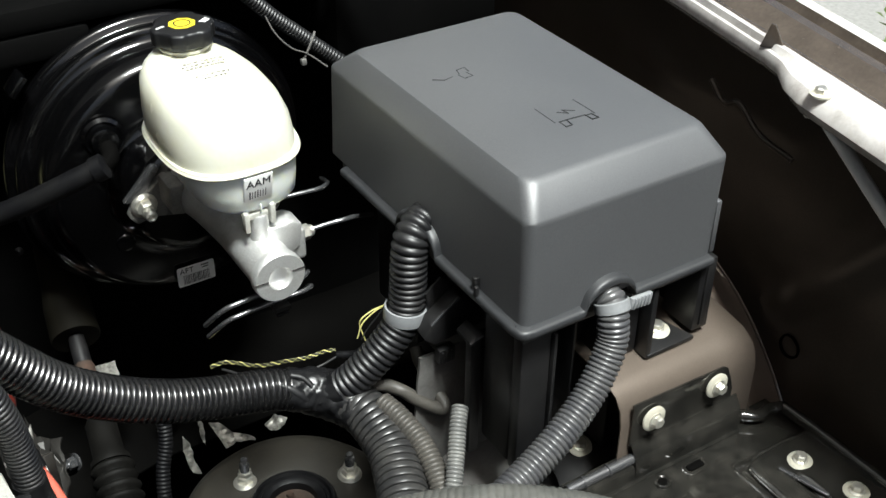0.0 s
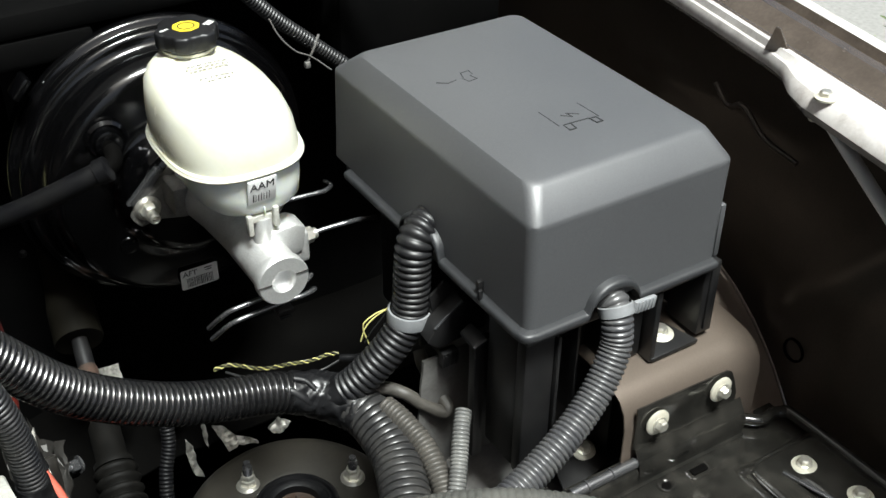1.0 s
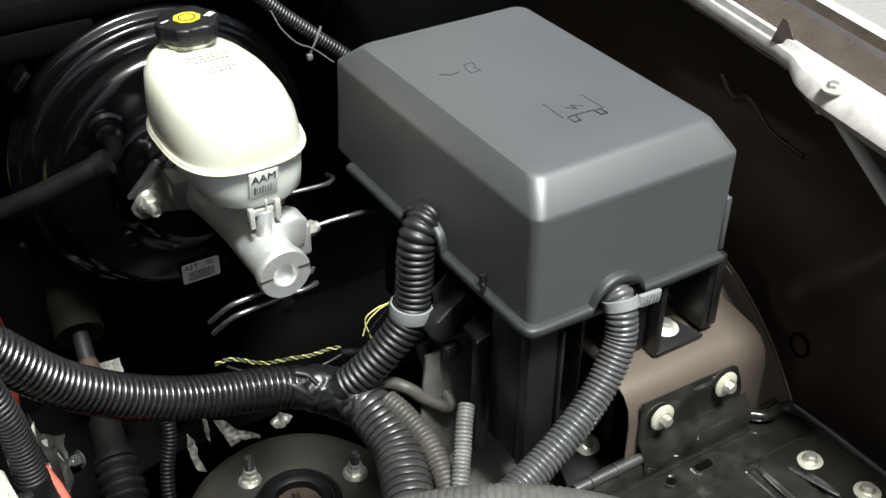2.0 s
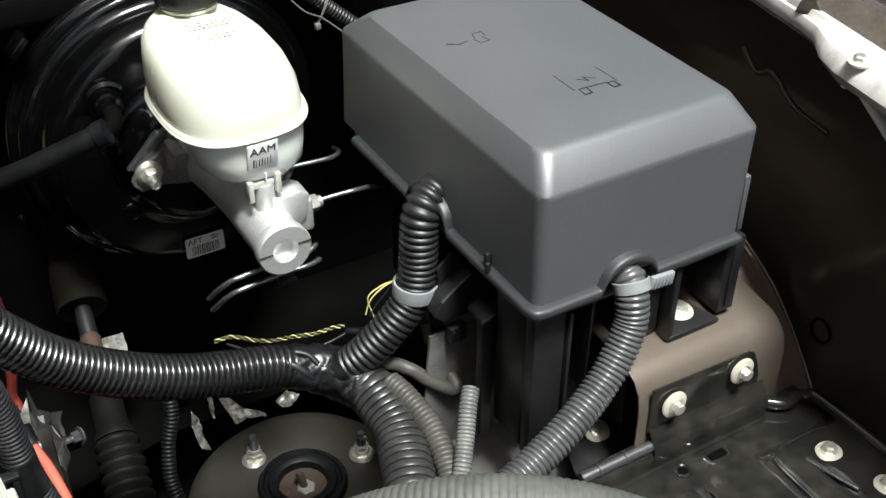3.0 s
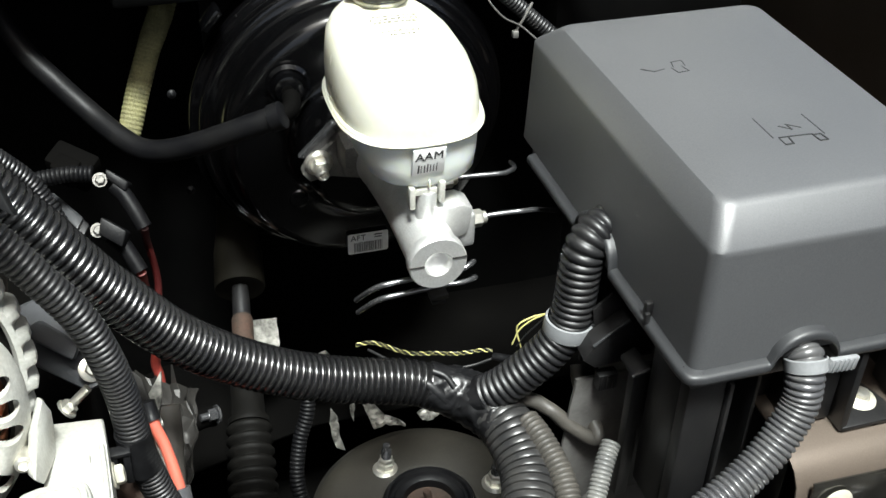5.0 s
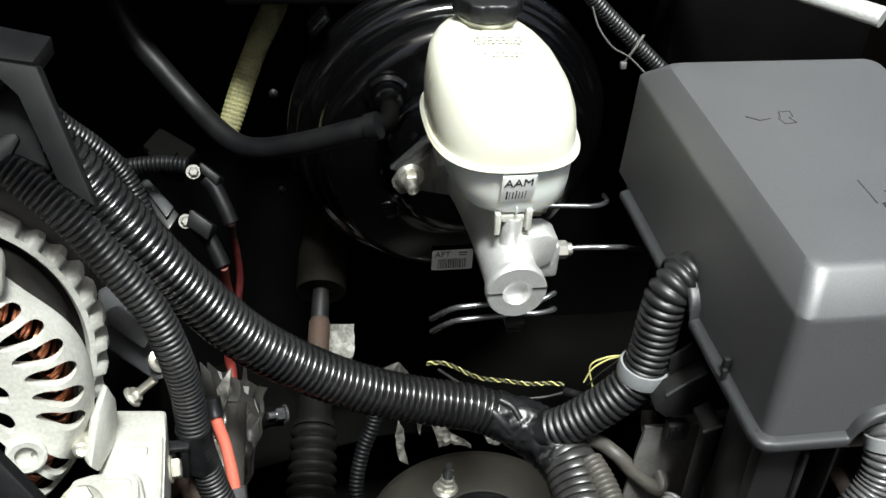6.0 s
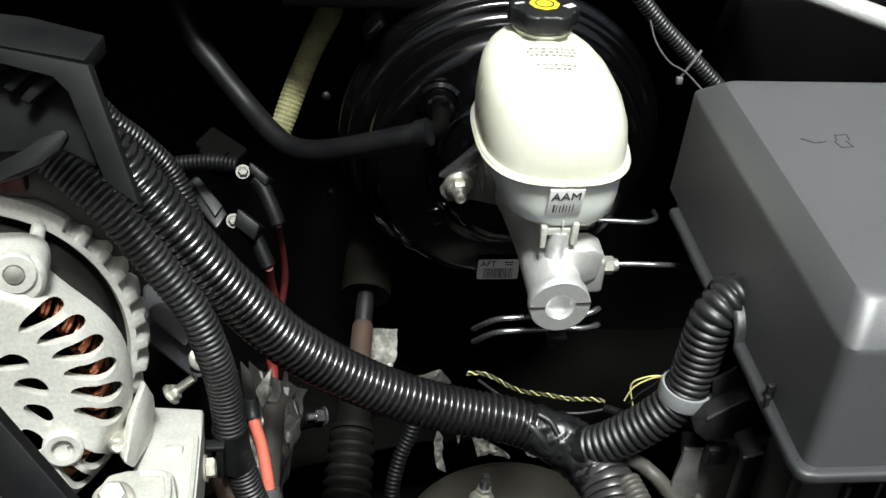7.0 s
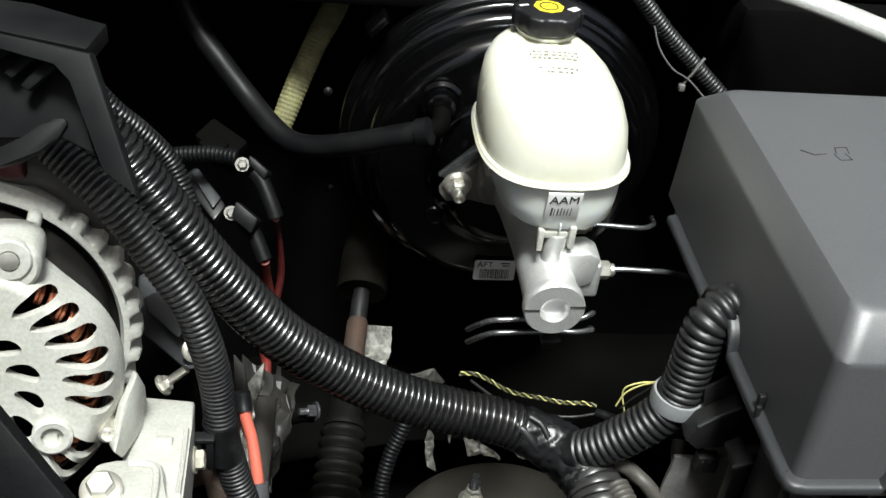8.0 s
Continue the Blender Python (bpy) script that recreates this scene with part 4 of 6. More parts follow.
for i, (y0, wide) in enumerate(((0.0, 0.034), (-0.0042, 0.040), (-0.0085, 0.036), (-0.020, 0.030), (-0.0245, 0.018))):
    x = -wide / 2
    while x < wide / 2:
        w = random.uniform(0.0012, 0.004)
        rows.append((x, x + w, y0, y0 + random.uniform(0.0006, 0.0013)))
        x += w + random.uniform(0.0008, 0.003)


def shell_height(x, y):
    """The height of the upper shell over a place in plan."""
    before = None
    for cx, cy, hx, hy, z, power in UPPER:
        inside = (abs(x - cx) / hx) ** power + (abs(y - cy) / hy) ** power
        if inside > 1 and before:
            return before[1] + (z - before[1]) * (1 - before[0]) / max(1e-6, inside - before[0])
        before = (inside, z)
    return before[1]


bm = bmesh.new()
for x0, x1, y0, y1 in rows:
    corners = [(-0.117 + x, 0.327 + 1.15 * y) for x, y in ((x0, y0), (x1, y0), (x1, y1), (x0, y1))]
    low, high = [[bm.verts.new((x, y, shell_height(x, y) + lift)) for x, y in corners] for lift in (-0.0012, 0.0017)]
    bm.faces.new(high)
    bm.faces.new(low[::-1])
    for k in range(4):
        bm.faces.new((low[k], low[(k + 1) % 4], high[(k + 1) % 4], high[k]))
part("faded_print", bm, FAINT_INK, tank, "faded warning print")
front = Matrix.Translation((-0.1110, 0.2402, 0.0418)) @ Matrix.Rotation(radians(3), 4, "Z") @ Matrix.Rotation(radians(102), 4, "X")
card = part("code_label", turned(box(-0.0135, 0.0135, -0.0130, 0.0130, -0.002, 0.0004, 0.0003), front), PAPER, tank, "white label reading AAM over a bar code")
part("writing", lettering("AAM", 0.0112, front @ Matrix.Translation((0, 0.0060, 0.0006))), INK, card)
random.seed(6)
part("bar_code", bars([(-0.009 + 0.0026 * i, -0.009 + 0.0026 * i + random.choice((0.0006, 0.0009, 0.0014)), -0.0105, -0.0030 + 0.001 * (i % 3 == 0)) for i in range(7)], front @ Matrix.Translation((0, 0, 0.0004))), INK, card)
for x0, z0 in ((-0.1255, -0.010), (-0.1005, -0.007)):
    part("clip_prong", box(x0, x0 + 0.005, 0.243, 0.251, z0 + 0.006, z0 + 0.026, 0.0012), CAST_PALE, tank, "pale moulded retaining prong")
part("clip_bar", box(-0.1200, -0.1010, 0.247, 0.254, 0.006, 0.012, 0.001), CAST_PALE, tank)
part("front_rib", box(-0.1095, -0.1085, 0.2425, 0.246, 0.013, 0.022, 0.0004), TANK_LOW, tank)


def brake_line(name, points, nut_at, axis):
    run = thing(name, nut_at, "dark steel brake line with a zinc tube nut", "brake line", "brake lines")
    part("pipe", tube(points, 0.0024, 0.003, 10), STEEL_DARK, run)
    part("tube_nut", merge(hexagon(aim(nut_at, axis), 0.0135, 0.0115), lathe([(0.0055, 0.011), (0.0055, 0.0145), (0.0035, 0.016)], aim(nut_at, axis), 18)), ZINC, run, "zinc hexagon tube nut")


brake_line("brake_line", [(-0.062, 0.265, -0.0365), (-0.040, 0.262, -0.034), (-0.022, 0.258, -0.032), (-0.004, 0.262, -0.036), (0.014, 0.268, -0.044)], (-0.0665, 0.2655, -0.0375), (1, 0, 0))
brake_line("brake_line", [(-0.072, 0.322, -0.032), (-0.050, 0.321, -0.031), (-0.030, 0.319, -0.031), (-0.014, 0.320, -0.032), (0.000, 0.335, -0.038), (0.010, 0.37, -0.055)], (-0.0755, 0.322, -0.032), (1, 0, 0))
for z, y, tail in ((-0.0800, 0.252, 0.008), (-0.0890, 0.246, 0.0)):
    whole("brake_pipe", tube([(-0.165, y + 0.02, z - 0.03), (-0.158, y + 0.006, z - 0.012), (-0.150, y, z - 0.003), (-0.138, y - 0.002, z), (-0.10, y - 0.002, z + 0.002), (-0.078, y - 0.003, z + 0.003), (-0.064, y + 0.004, z + tail * 0.5), (-0.058, y + 0.03, z - 0.02)], 0.0024, 0.003, 10), STEEL_DARK, "thin dark steel brake pipe under the master cylinder", "brake pipe", "brake pipes")
whole("pipe_clip", merge(box(-0.108, -0.092, 0.236, 0.252, -0.096, -0.091, 0.0008), box(-0.106, -0.094, 0.238, 0.250, -0.102, -0.099, 0.0006)), BASE, "small black clip holding the brake pipes", "clip")

# vacuum hose to the booster
hose = thing("vacuum_hose", (-0.317, 0.468, -0.05), "bent black rubber vacuum hose to the brake booster", "hose")
part("hose_run", tube([(-0.198, 0.407, 0.006), (-0.235, 0.420, -0.011), (-0.270, 0.438, -0.030), (-0.300, 0.456, -0.044), (-0.322, 0.474, -0.050), (-0.342, 0.498, -0.046), (-0.365, 0.529, -0.034), (-0.393, 0.553, -0.008), (-0.415, 0.573, 0.014), (-0.433, 0.597, 0.042), (-0.446, 0.625, 0.075), (-0.45, 0.66, 0.10)], 0.0108, 0.005, 20, wobble=0.02), RUBBER, hose)
part("hose_cuff", lathe([(0.0108, 0), (0.0128, 0.001), (0.0128, 0.012), (0.0108, 0.013)], aim((-0.197, 0.4065, 0.0065), (-0.85, 0.3, -0.40)), 24), RUBBER, hose)

# ---- wiring looms ----
harness = thing("wiring_harness", (-0.085, 0.165, -0.15), "thick black corrugated wiring harness with a taped three-way joint", "wiring harness")
MAIN = [(-0.110, 0.178, -0.145), (-0.141, 0.184, -0.133), (-0.188, 0.186, -0.121), (-0.235, 0.183, -0.101), (-0.280, 0.180, -0.073), (-0.322, 0.176, -0.036), (-0.361, 0.171, 0.017), (-0.379, 0.168, 0.045), (-0.396, 0.167, 0.073), (-0.413, 0.169, 0.098), (-0.433, 0.173, 0.125), (-0.458, 0.180, 0.150), (-0.50, 0.19, 0.18)]
part("trunk_loom", loom([(x, y, z - 0.0010) for x, y, z in MAIN], 0.0195, 0.0058, 0.0026), LOOM, harness, "glossy black corrugated trunk", angle=75)
UP = [(-0.090, 0.163, -0.146), (-0.076, 0.152, -0.130), (-0.058, 0.145, -0.110), (-0.040, 0.141, -0.089), (-0.026, 0.140, -0.067), (-0.021, 0.141, -0.040), (-0.019, 0.142, -0.012), (-0.015, 0.144, 0.008), (-0.004, 0.149, 0.018), (0.012, 0.155, 0.020)]
part("upper_branch", loom(UP, 0.0170, 0.0062, 0.0024), LOOM_DULL, harness, "black corrugated branch into the fuse box", angle=75)
LOW = [(-0.079, 0.150, -0.153), (-0.072, 0.135, -0.156), (-0.069, 0.110, -0.163), (-0.070, 0.088, -0.168), (-0.077, 0.065, -0.172), (-0.088, 0.036, -0.177), (-0.102, 0.0, -0.185), (-0.12, -0.06, -0.20), (-0.14, -0.12, -0.22)]
part("lower_branch", loom(LOW, 0.0228, 0.0076, 0.0036, 26, flat_ribs=True), LOOM_FADED, harness, "thick dusty black corrugated branch", angle=42)
wrap = part("tape_wrap", tube([(-0.128, 0.182, -0.138), (-0.115, 0.179, -0.143), (-0.100, 0.172, -0.147), (-0.088, 0.160, -0.150), (-0.078, 0.146, -0.1535), (-0.072, 0.132, -0.1565)], lambda s, size: 0.0190 + 0.0030 * math.sin(math.pi * min(1, s / size)) + 0.0045 * max(0.0, s / size - 0.6), 0.0015, 44, wobble=0.13, fine=150), TAPE, harness, "wrinkled black tape over the joint", angle=70)
part("tape_fold", merge(tube([(-0.134, 0.172, -0.124), (-0.126, 0.166, -0.128), (-0.117, 0.160, -0.137), (-0.112, 0.158, -0.150)], 0.0032, 0.003, 8, flat=0.45, wobble=0.3), tube([(-0.124, 0.176, -0.119), (-0.114, 0.170, -0.123), (-0.106, 0.158, -0.134)], 0.0026, 0.003, 8, flat=0.5, wobble=0.3)), TAPE, wrap, "loose crumpled tape end", angle=70)
part("branch_tape", tube([(-0.092, 0.163, -0.147), (-0.086, 0.158, -0.141), (-0.081, 0.155, -0.136)], 0.0182, 0.0015, 40, wobble=0.10, fine=150), TAPE, wrap, angle=70)
for i, y in enumerate((0.118, 0.104, 0.090)):
    k = (0.118 - y) / 0.03
    part("slit_tie", tube([(-0.046 - 0.004 * k, y + 0.006, -0.158 - 0.012 * k), (-0.048 - 0.004 * k, y - 0.004, -0.161 - 0.012 * k)], 0.0008, 0.002, 6), TAPE, harness)

clip = thing("loom_clip", (-0.026, 0.135, -0.066), "pale grey nylon clip round the loom beside the fuse box", "clip")
part("band", lathe([(0.0175, -0.0065), (0.0192, -0.0062), (0.0196, -0.003), (0.0196, 0.003), (0.0192, 0.0062), (0.0175, 0.0065)], aim((-0.0245, 0.1403, -0.063), (0.12, 0.0, 1.0)), 40, caps=False), CLIP_GREY, clip)
part("teeth", merge(*[turned(box(0.0185, 0.0208, -0.0012, 0.0012, -0.0062, 0.0062, 0.0004), aim((-0.0245, 0.1403, -0.063), (0.12, 0.0, 1.0), a)) for a in (-1.2, -1.0, -0.8, -0.6)]), CLIP_GREY, clip)
part("latch", merge(box(-0.009, -0.003, 0.128, 0.140, -0.070, -0.056, 0.001), lathe([(0.003, 0), (0.003, 0.006)], aim((-0.002, 0.130, -0.060), (0.6, -0.5, 0.3)), 12)), CLIP_GREY, clip)

front_loom = thing("fuse_box_loom", (0.083, -0.014, 0.0), "dusty black corrugated loom leaving the fuse box cover", "wiring loom")
part("loom_run", loom([(0.083, 0.020, 0.004), (0.083, 0.004, 0.004), (0.083, -0.006, 0.000), (0.081, -0.013, -0.011), (0.077, -0.019, -0.031), (0.061, -0.026, -0.053), (0.039, -0.033, -0.071), (0.009, -0.041, -0.086), (-0.020, -0.047, -0.098), (-0.052, -0.054, -0.106), (-0.085, -0.06, -0.112), (-0.13, -0.07, -0.12)], 0.0137, 0.0045, 0.0018), LOOM_DUSTY, front_loom, "dusty ribs", angle=75)
strap = part("strap", lathe([(0.0138, -0.0048), (0.0148, -0.0044), (0.0149, 0.004), (0.0138, 0.0048)], aim((0.0828, -0.0080, -0.0015), (0.05, 0.55, 1.0)), 36, caps=False), CLIP_GREY, front_loom, "grey nylon strap")
part("strap_lock", turned(merge(box(-0.012, 0.012, -0.002, 0.002, -0.0055, 0.0055, 0.0008), *[box(-0.009 + 0.004 * i, -0.0075 + 0.004 * i, -0.003, -0.0015, -0.005, 0.005, 0.0003) for i in range(5)]), pose(0.1055, -0.016, 0.000, 0, 8, 4)), CLIP_GREY, strap, "ridged grey strap end")

engine_loom = thing("engine_loom", (-0.37, 0.12, -0.02), "black corrugated engine loom passing under the shroud", "wiring loom")
SIDE = [(-0.335, 0.108, -0.215), (-0.342, 0.118, -0.171), (-0.353, 0.124, -0.129), (-0.361, 0.123, -0.083), (-0.364, 0.121, -0.034), (-0.370, 0.116, 0.007), (-0.381, 0.117, 0.042), (-0.402, 0.121, 0.077), (-0.424, 0.128, 0.108), (-0.444, 0.137, 0.126), (-0.462, 0.144, 0.140), (-0.490, 0.152, 0.156), (-0.53, 0.16, 0.17)]
part("loom_run", loom(SIDE, 0.0118, 0.0043, 0.0019), LOOM_DULL, engine_loom, angle=75)
sleeve = part("clip_sleeve", tube([(-0.3585, 0.124, -0.110), (-0.3610, 0.124, -0.090), (-0.3622, 0.1235, -0.072)], 0.0128, 0.003, 20), TAPE, engine_loom, "black taped sleeve", angle=70)
for x0, x1 in ((-0.381, -0.3745), (-0.371, -0.366)):
    part("clip_ear", box(x0, x1, 0.1075, 0.116, -0.107, -0.0805, 0.001), BASE, sleeve, "black plastic clip ear")
part("clip_bridge", box(-0.384, -0.365, 0.107, 0.116, -0.080, -0.076, 0.001), BASE, sleeve)
whole("coil_loom", loom([(-0.470, 0.232, 0.160), (-0.442, 0.231, 0.119), (-0.422, 0.236, 0.095), (-0.404, 0.240, 0.069), (-0.391, 0.231, 0.040), (-0.386, 0.225, 0.02)], 0.0085, 0.0036, 0.0012, 18), TAPE, "thin black corrugated loom to the ignition coils", "wiring loom", angle=75)

whole("grey_loom", loom([(-0.013, 0.066, -0.124), (-0.023, 0.054, -0.132), (-0.034, 0.039, -0.145), (-0.047, 0.022, -0.158), (-0.058, 0.009, -0.174), (-0.07, -0.01, -0.20)], 0.0080, 0.0034, 0.0011, 18), LOOM_PALE, "thin pale grey corrugated loom below the fuse box", "wiring loom", angle=75)
whole("brown_loom", loom([(-0.060, 0.125, -0.142), (-0.054, 0.103, -0.146), (-0.049, 0.071, -0.156), (-0.052, 0.041, -0.167), (-0.060, 0.012, -0.179), (-0.07, -0.02, -0.19)], 0.0105, 0.0044, 0.0013, 18), LOOM_BROWN, "dusty brownish corrugated loom beside the thick branch", "wiring loom", angle=75)
whole("shock_loom", loom([(-0.196, 0.372, -0.270), (-0.201, 0.354, -0.309), (-0.214, 0.338, -0.337), (-0.222, 0.315, -0.370), (-0.214, 0.289, -0.400), (-0.19, 0.26, -0.43)], 0.0080, 0.0044, 0.0012, 18), RUBBER, "thin dusty corrugated loom beside the shock tower", "wiring loom", angle=75)
whole("taped_cable", tube([(-0.056, 0.15, -0.142), (-0.046, 0.14, -0.14), (-0.036, 0.128, -0.142), (-0.019, 0.118, -0.158), (-0.004, 0.112, -0.167), (0.0, 0.112, -0.164), (0.0, 0.125, -0.158), (-0.001, 0.14, -0.153), (-0.001, 0.155, -0.141), (0.001, 0.165, -0.133)], 0.0062, 0.002, 18, wobble=0.14, fine=110), LOOM_BROWN, "sharply bent cable wrapped in dull cloth tape", "cable", angle=70)
thin = thing("cowl_loom", (0.075, 0.50, 0.03), "thin black corrugated loom with a zip tie along the cowl", "wiring loom")
part("loom_run", loom([(-0.045, 0.50, 0.150), (-0.015, 0.50, 0.118), (0.024, 0.498, 0.076), (0.050, 0.495, 0.052), (0.070, 0.492, 0.034), (0.095, 0.485, 0.012), (0.13, 0.47, -0.02)], 0.0082, 0.0040, 0.0012, 18), LOOM_DULL, thin, angle=75)
part("loose_wire", tube([(0.012, 0.486, 0.082), (0.020, 0.480, 0.062), (0.036, 0.478, 0.043), (0.056, 0.482, 0.030), (0.078, 0.480, 0.010)], 0.0009, 0.003, 8), APRON, thin, "loose pale wire")
part("zip_tie", merge(tube([(0.052, 0.484, 0.024), (0.060, 0.482, 0.040), (0.068, 0.486, 0.052)], 0.0014, 0.003, 8), box(0.048, 0.054, 0.480, 0.486, 0.018, 0.025, 0.001)), APRON, thin, "grey zip tie")


def twisted(name, a, b, turns, radius, bow, label):
    """Thin wires twisted round each other between two places."""
    pair = thing(name, a, label, "wires", "thin twisted wires")
    a, b = Vector(a), Vector(b)
    for phase, mat in ((0.0, WIRE_YELLOW), (math.pi, WIRE_OLIVE), (math.pi / 2, WIRE_BLACK), (4.2, WIRE_BLACK)):
        pts = []
        for i in range(turns * 6 + 1):
            t = i / (turns * 6)
            w = 2 * math.pi * turns * t + phase
            pts.append(a.lerp(b, t) + Vector(bow) * math.sin(math.pi * t) + Vector((0, 0.004 * math.sin(9 * t), 0.0022 * math.sin(14 * t))) + Vector((0.2 * math.cos(w), 0.7 * math.cos(w), math.sin(w))) * radius)
        part("wire", tube(pts, 0.00055, 0.002, 6), mat, pair)


twisted("twisted_wires", (-0.168, 0.265, -0.155), (-0.046, 0.242, -0.174), 9, 0.0018, (0, 0, -0.003), "twisted yellow and black wires above the harness")
whole("thin_lead", tube([(-0.158, 0.262, -0.160), (-0.135, 0.252, -0.172), (-0.105, 0.245, -0.182), (-0.070, 0.242, -0.184), (-0.046, 0.240, -0.178)], 0.0012, 0.003, 8), WIRE_BLACK, "thin dark lead below the twisted wires", "cable")
for i, bow in enumerate(((-0.004, 0.002, 0.003), (0.001, 0.0, -0.002), (-0.006, 0.003, 0.005))):
    a, b = Vector((-0.058, 0.170, -0.100)), Vector((-0.034, 0.158, -0.062))
    whole("loose_wire", tube([a + Vector((0.004 * i, 0, -0.003 * i)), a.lerp(b, 0.35) + Vector(bow), a.lerp(b, 0.7) + Vector(bow) * 0.8, b, b + Vector((0.004, -0.006, 0.016))], 0.0007, 0.002, 6), (WIRE_YELLOW, WIRE_BLACK, WIRE_YELLOW)[i], "thin loose wire tucked under the grey clip", "wire", "loose thin wires")
whole("taped_lead", tube([(-0.046, 0.240, -0.176), (-0.030, 0.225, -0.170), (-0.020, 0.205, -0.150), (-0.030, 0.180, -0.118)], 0.0035, 0.003, 10, wobble=0.2), TAPE, "short black taped lead", "cable")

# a broad ribbed hose arching across the front of the bay
arch = []
for i in range(15):
    s = -0.24 + 0.48 * i / 14
    arch.append((-0.118 + 0.84 * s, -0.150 - 0.54 * s, 0.003 - 2.9 * s * s))
front_hose = thing("front_hose", (-0.118, -0.15, 0.0), "dusty grey ribbed hose arching across the front of the bay", "hose")
part("hose_run", loom(arch, 0.0215, 0.0046, 0.0007, 28, split=False), GREY_HOSE, front_hose, angle=75)

# braided strap by the firewall
STRAP_PATH = smooth_path([(-0.262, 0.640, 0.10), (-0.277, 0.625, 0.035), (-0.299, 0.600, -0.005), (-0.316, 0.578, -0.039), (-0.329, 0.560, -0.070), (-0.337, 0.55, -0.09)], 0.0009)
rings = []
for i, p in enumerate(STRAP_PATH):
    ahead = (STRAP_PATH[min(i + 1, len(STRAP_PATH) - 1)] - STRAP_PATH[max(i - 1, 0)]).normalized()
    side = (Vector((1, 0, 0)) - ahead * ahead.x).normalized()
    other = ahead.cross(side)
    wide = 0.0138 - 0.0030 * i / len(STRAP_PATH) + 0.0008 * noise.noise(p * 40)
    ring = []
    for j in range(56):
        a = 2 * math.pi * j / 56
        # strands of the braid pass over and under one another
        weave = math.sin(9 * a + i * 0.62) * math.sin(9 * a - i * 0.62)
        k = wide * (1 + 0.075 * weave + 0.03 * noise.noise(Vector((j * 0.9, i * 0.5, 0))))
        ring.append(p + side * (k * math.cos(a)) + other * (k * 0.6 * math.sin(a)))
    rings.append(ring)
whole("braided_strap", skin(rings), BRAID, "olive braided cable sleeve hanging by the firewall", "cable sleeve", angle=75)

# ---- steering shaft ----
steer = thing("steering_shaft", (-0.245, 0.45, -0.37), "dusty steering shaft with a ribbed rubber boot", "steering shaft")
A0, B0 = Vector((-0.2422, 0.5068, -0.2517)), Vector((-0.2685, 0.298, -0.3386))
way = (B0 - A0).normalized()
# Cover, collar and boot carry their shade in the colour.
part("column_cover", lathe([(0.020, 0), (0.022, 0.05), (0.0265, 0.085), (0.0275, 0.128), (0.0265, 0.131), (0.012, 0.129)], aim(A0 - way * 0.125, way), 40), COVER_OLIVE, steer, "dusty olive cover at the firewall, darkened for shade")
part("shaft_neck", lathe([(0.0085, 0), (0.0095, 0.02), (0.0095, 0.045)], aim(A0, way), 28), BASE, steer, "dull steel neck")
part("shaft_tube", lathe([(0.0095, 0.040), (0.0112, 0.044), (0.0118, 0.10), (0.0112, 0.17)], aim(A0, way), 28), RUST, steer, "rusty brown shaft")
part("collar", lathe([(0.013, 0), (0.0165, 0.006), (0.017, 0.045), (0.021, 0.050), (0.021, 0.056)], aim(A0 + way * 0.110, way), 28), BOOT_SHADED, steer)
ribs = []
for i in range(9):
    ribs += [(0.0180, 0.0125 * i), (0.0210 + 0.0003 * i, 0.0125 * i + 0.0015), (0.0232 + 0.0003 * i, 0.0125 * i + 0.0040), (0.0235 + 0.0003 * i, 0.0125 * i + 0.0060), (0.0214 + 0.0003 * i, 0.0125 * i + 0.0090), (0.0184, 0.0125 * i + 0.0115)]
part("boot", lathe(ribs, aim(A0 + way * 0.166, way), 36), BOOT_SHADED, steer, "ribbed rubber boot, darkened for shade", angle=75)
whole("pinch_bolt", merge(hexagon(aim((-0.290, 0.40, -0.335), (-1, -0.3, 0.2)), 0.012, 0.009), lathe([(0.010, -0.002), (0.010, 0.0)], aim((-0.290, 0.40, -0.335), (-1, -0.3, 0.2)), 20), lathe([(0.004, 0.008), (0.004, 0.018)], aim((-0.290, 0.40, -0.335), (-1, -0.3, 0.2)), 12)), STEEL_DARK, "zinc pinch bolt on the steering shaft", "bolt")
whole("rod_end", tube([(-0.292, 0.41, -0.345), (-0.31, 0.405, -0.342), (-0.36, 0.39, -0.35)], 0.012, 0.005, 16), SHADE_BLACK, "rod behind the pinch bolt, painted near-black for shade", "rod")

# torn insulation under the looms
def scrap(outline, m, seed):
    """A torn, crumpled piece of insulation."""
    bm = prism(outline, 0.0012)
    bmesh.ops.triangulate(bm, faces=bm.faces[:])
    bmesh.ops.subdivide_edges(bm, edges=bm.edges[:], cuts=4, use_grid_fill=True)
    for v in bm.verts:
        v.co += Vector((noise.noise(v.co * 190 + Vector((seed, 0, 0))) * 0.0022, noise.noise(v.co * 170 + Vector((0, seed, 0))) * 0.0022, noise.noise(Vector((v.co.x, v.co.y, seed)) * 130) * 0.004))
    whole("foil_scrap", turned(bm, m), FOIL, "torn scrap of silvery insulation by the shock tower", "insulation", "insulation scraps", angle=25)


scrap([(-0.026, 0.022), (-0.014, 0.021), (0.002, 0.006), (0.026, -0.004), (0.026, -0.009), (0.004, -0.006), (-0.010, -0.012), (-0.016, 0.002)], pose(-0.104, 0.425, -0.415, 48, 0, -14), 1)
scrap([(-0.004, 0.030), (0.003, 0.016), (0.002, -0.006), (0.008, -0.030), (-0.004, -0.022), (-0.008, 0.006)], pose(-0.158, 0.425, -0.418, 75, 0, 6), 2)
scrap([(-0.002, 0.022), (0.003, 0.008), (0.001, -0.020), (-0.003, -0.006)], pose(-0.136, 0.44, -0.40, 70, 0, -8), 3)
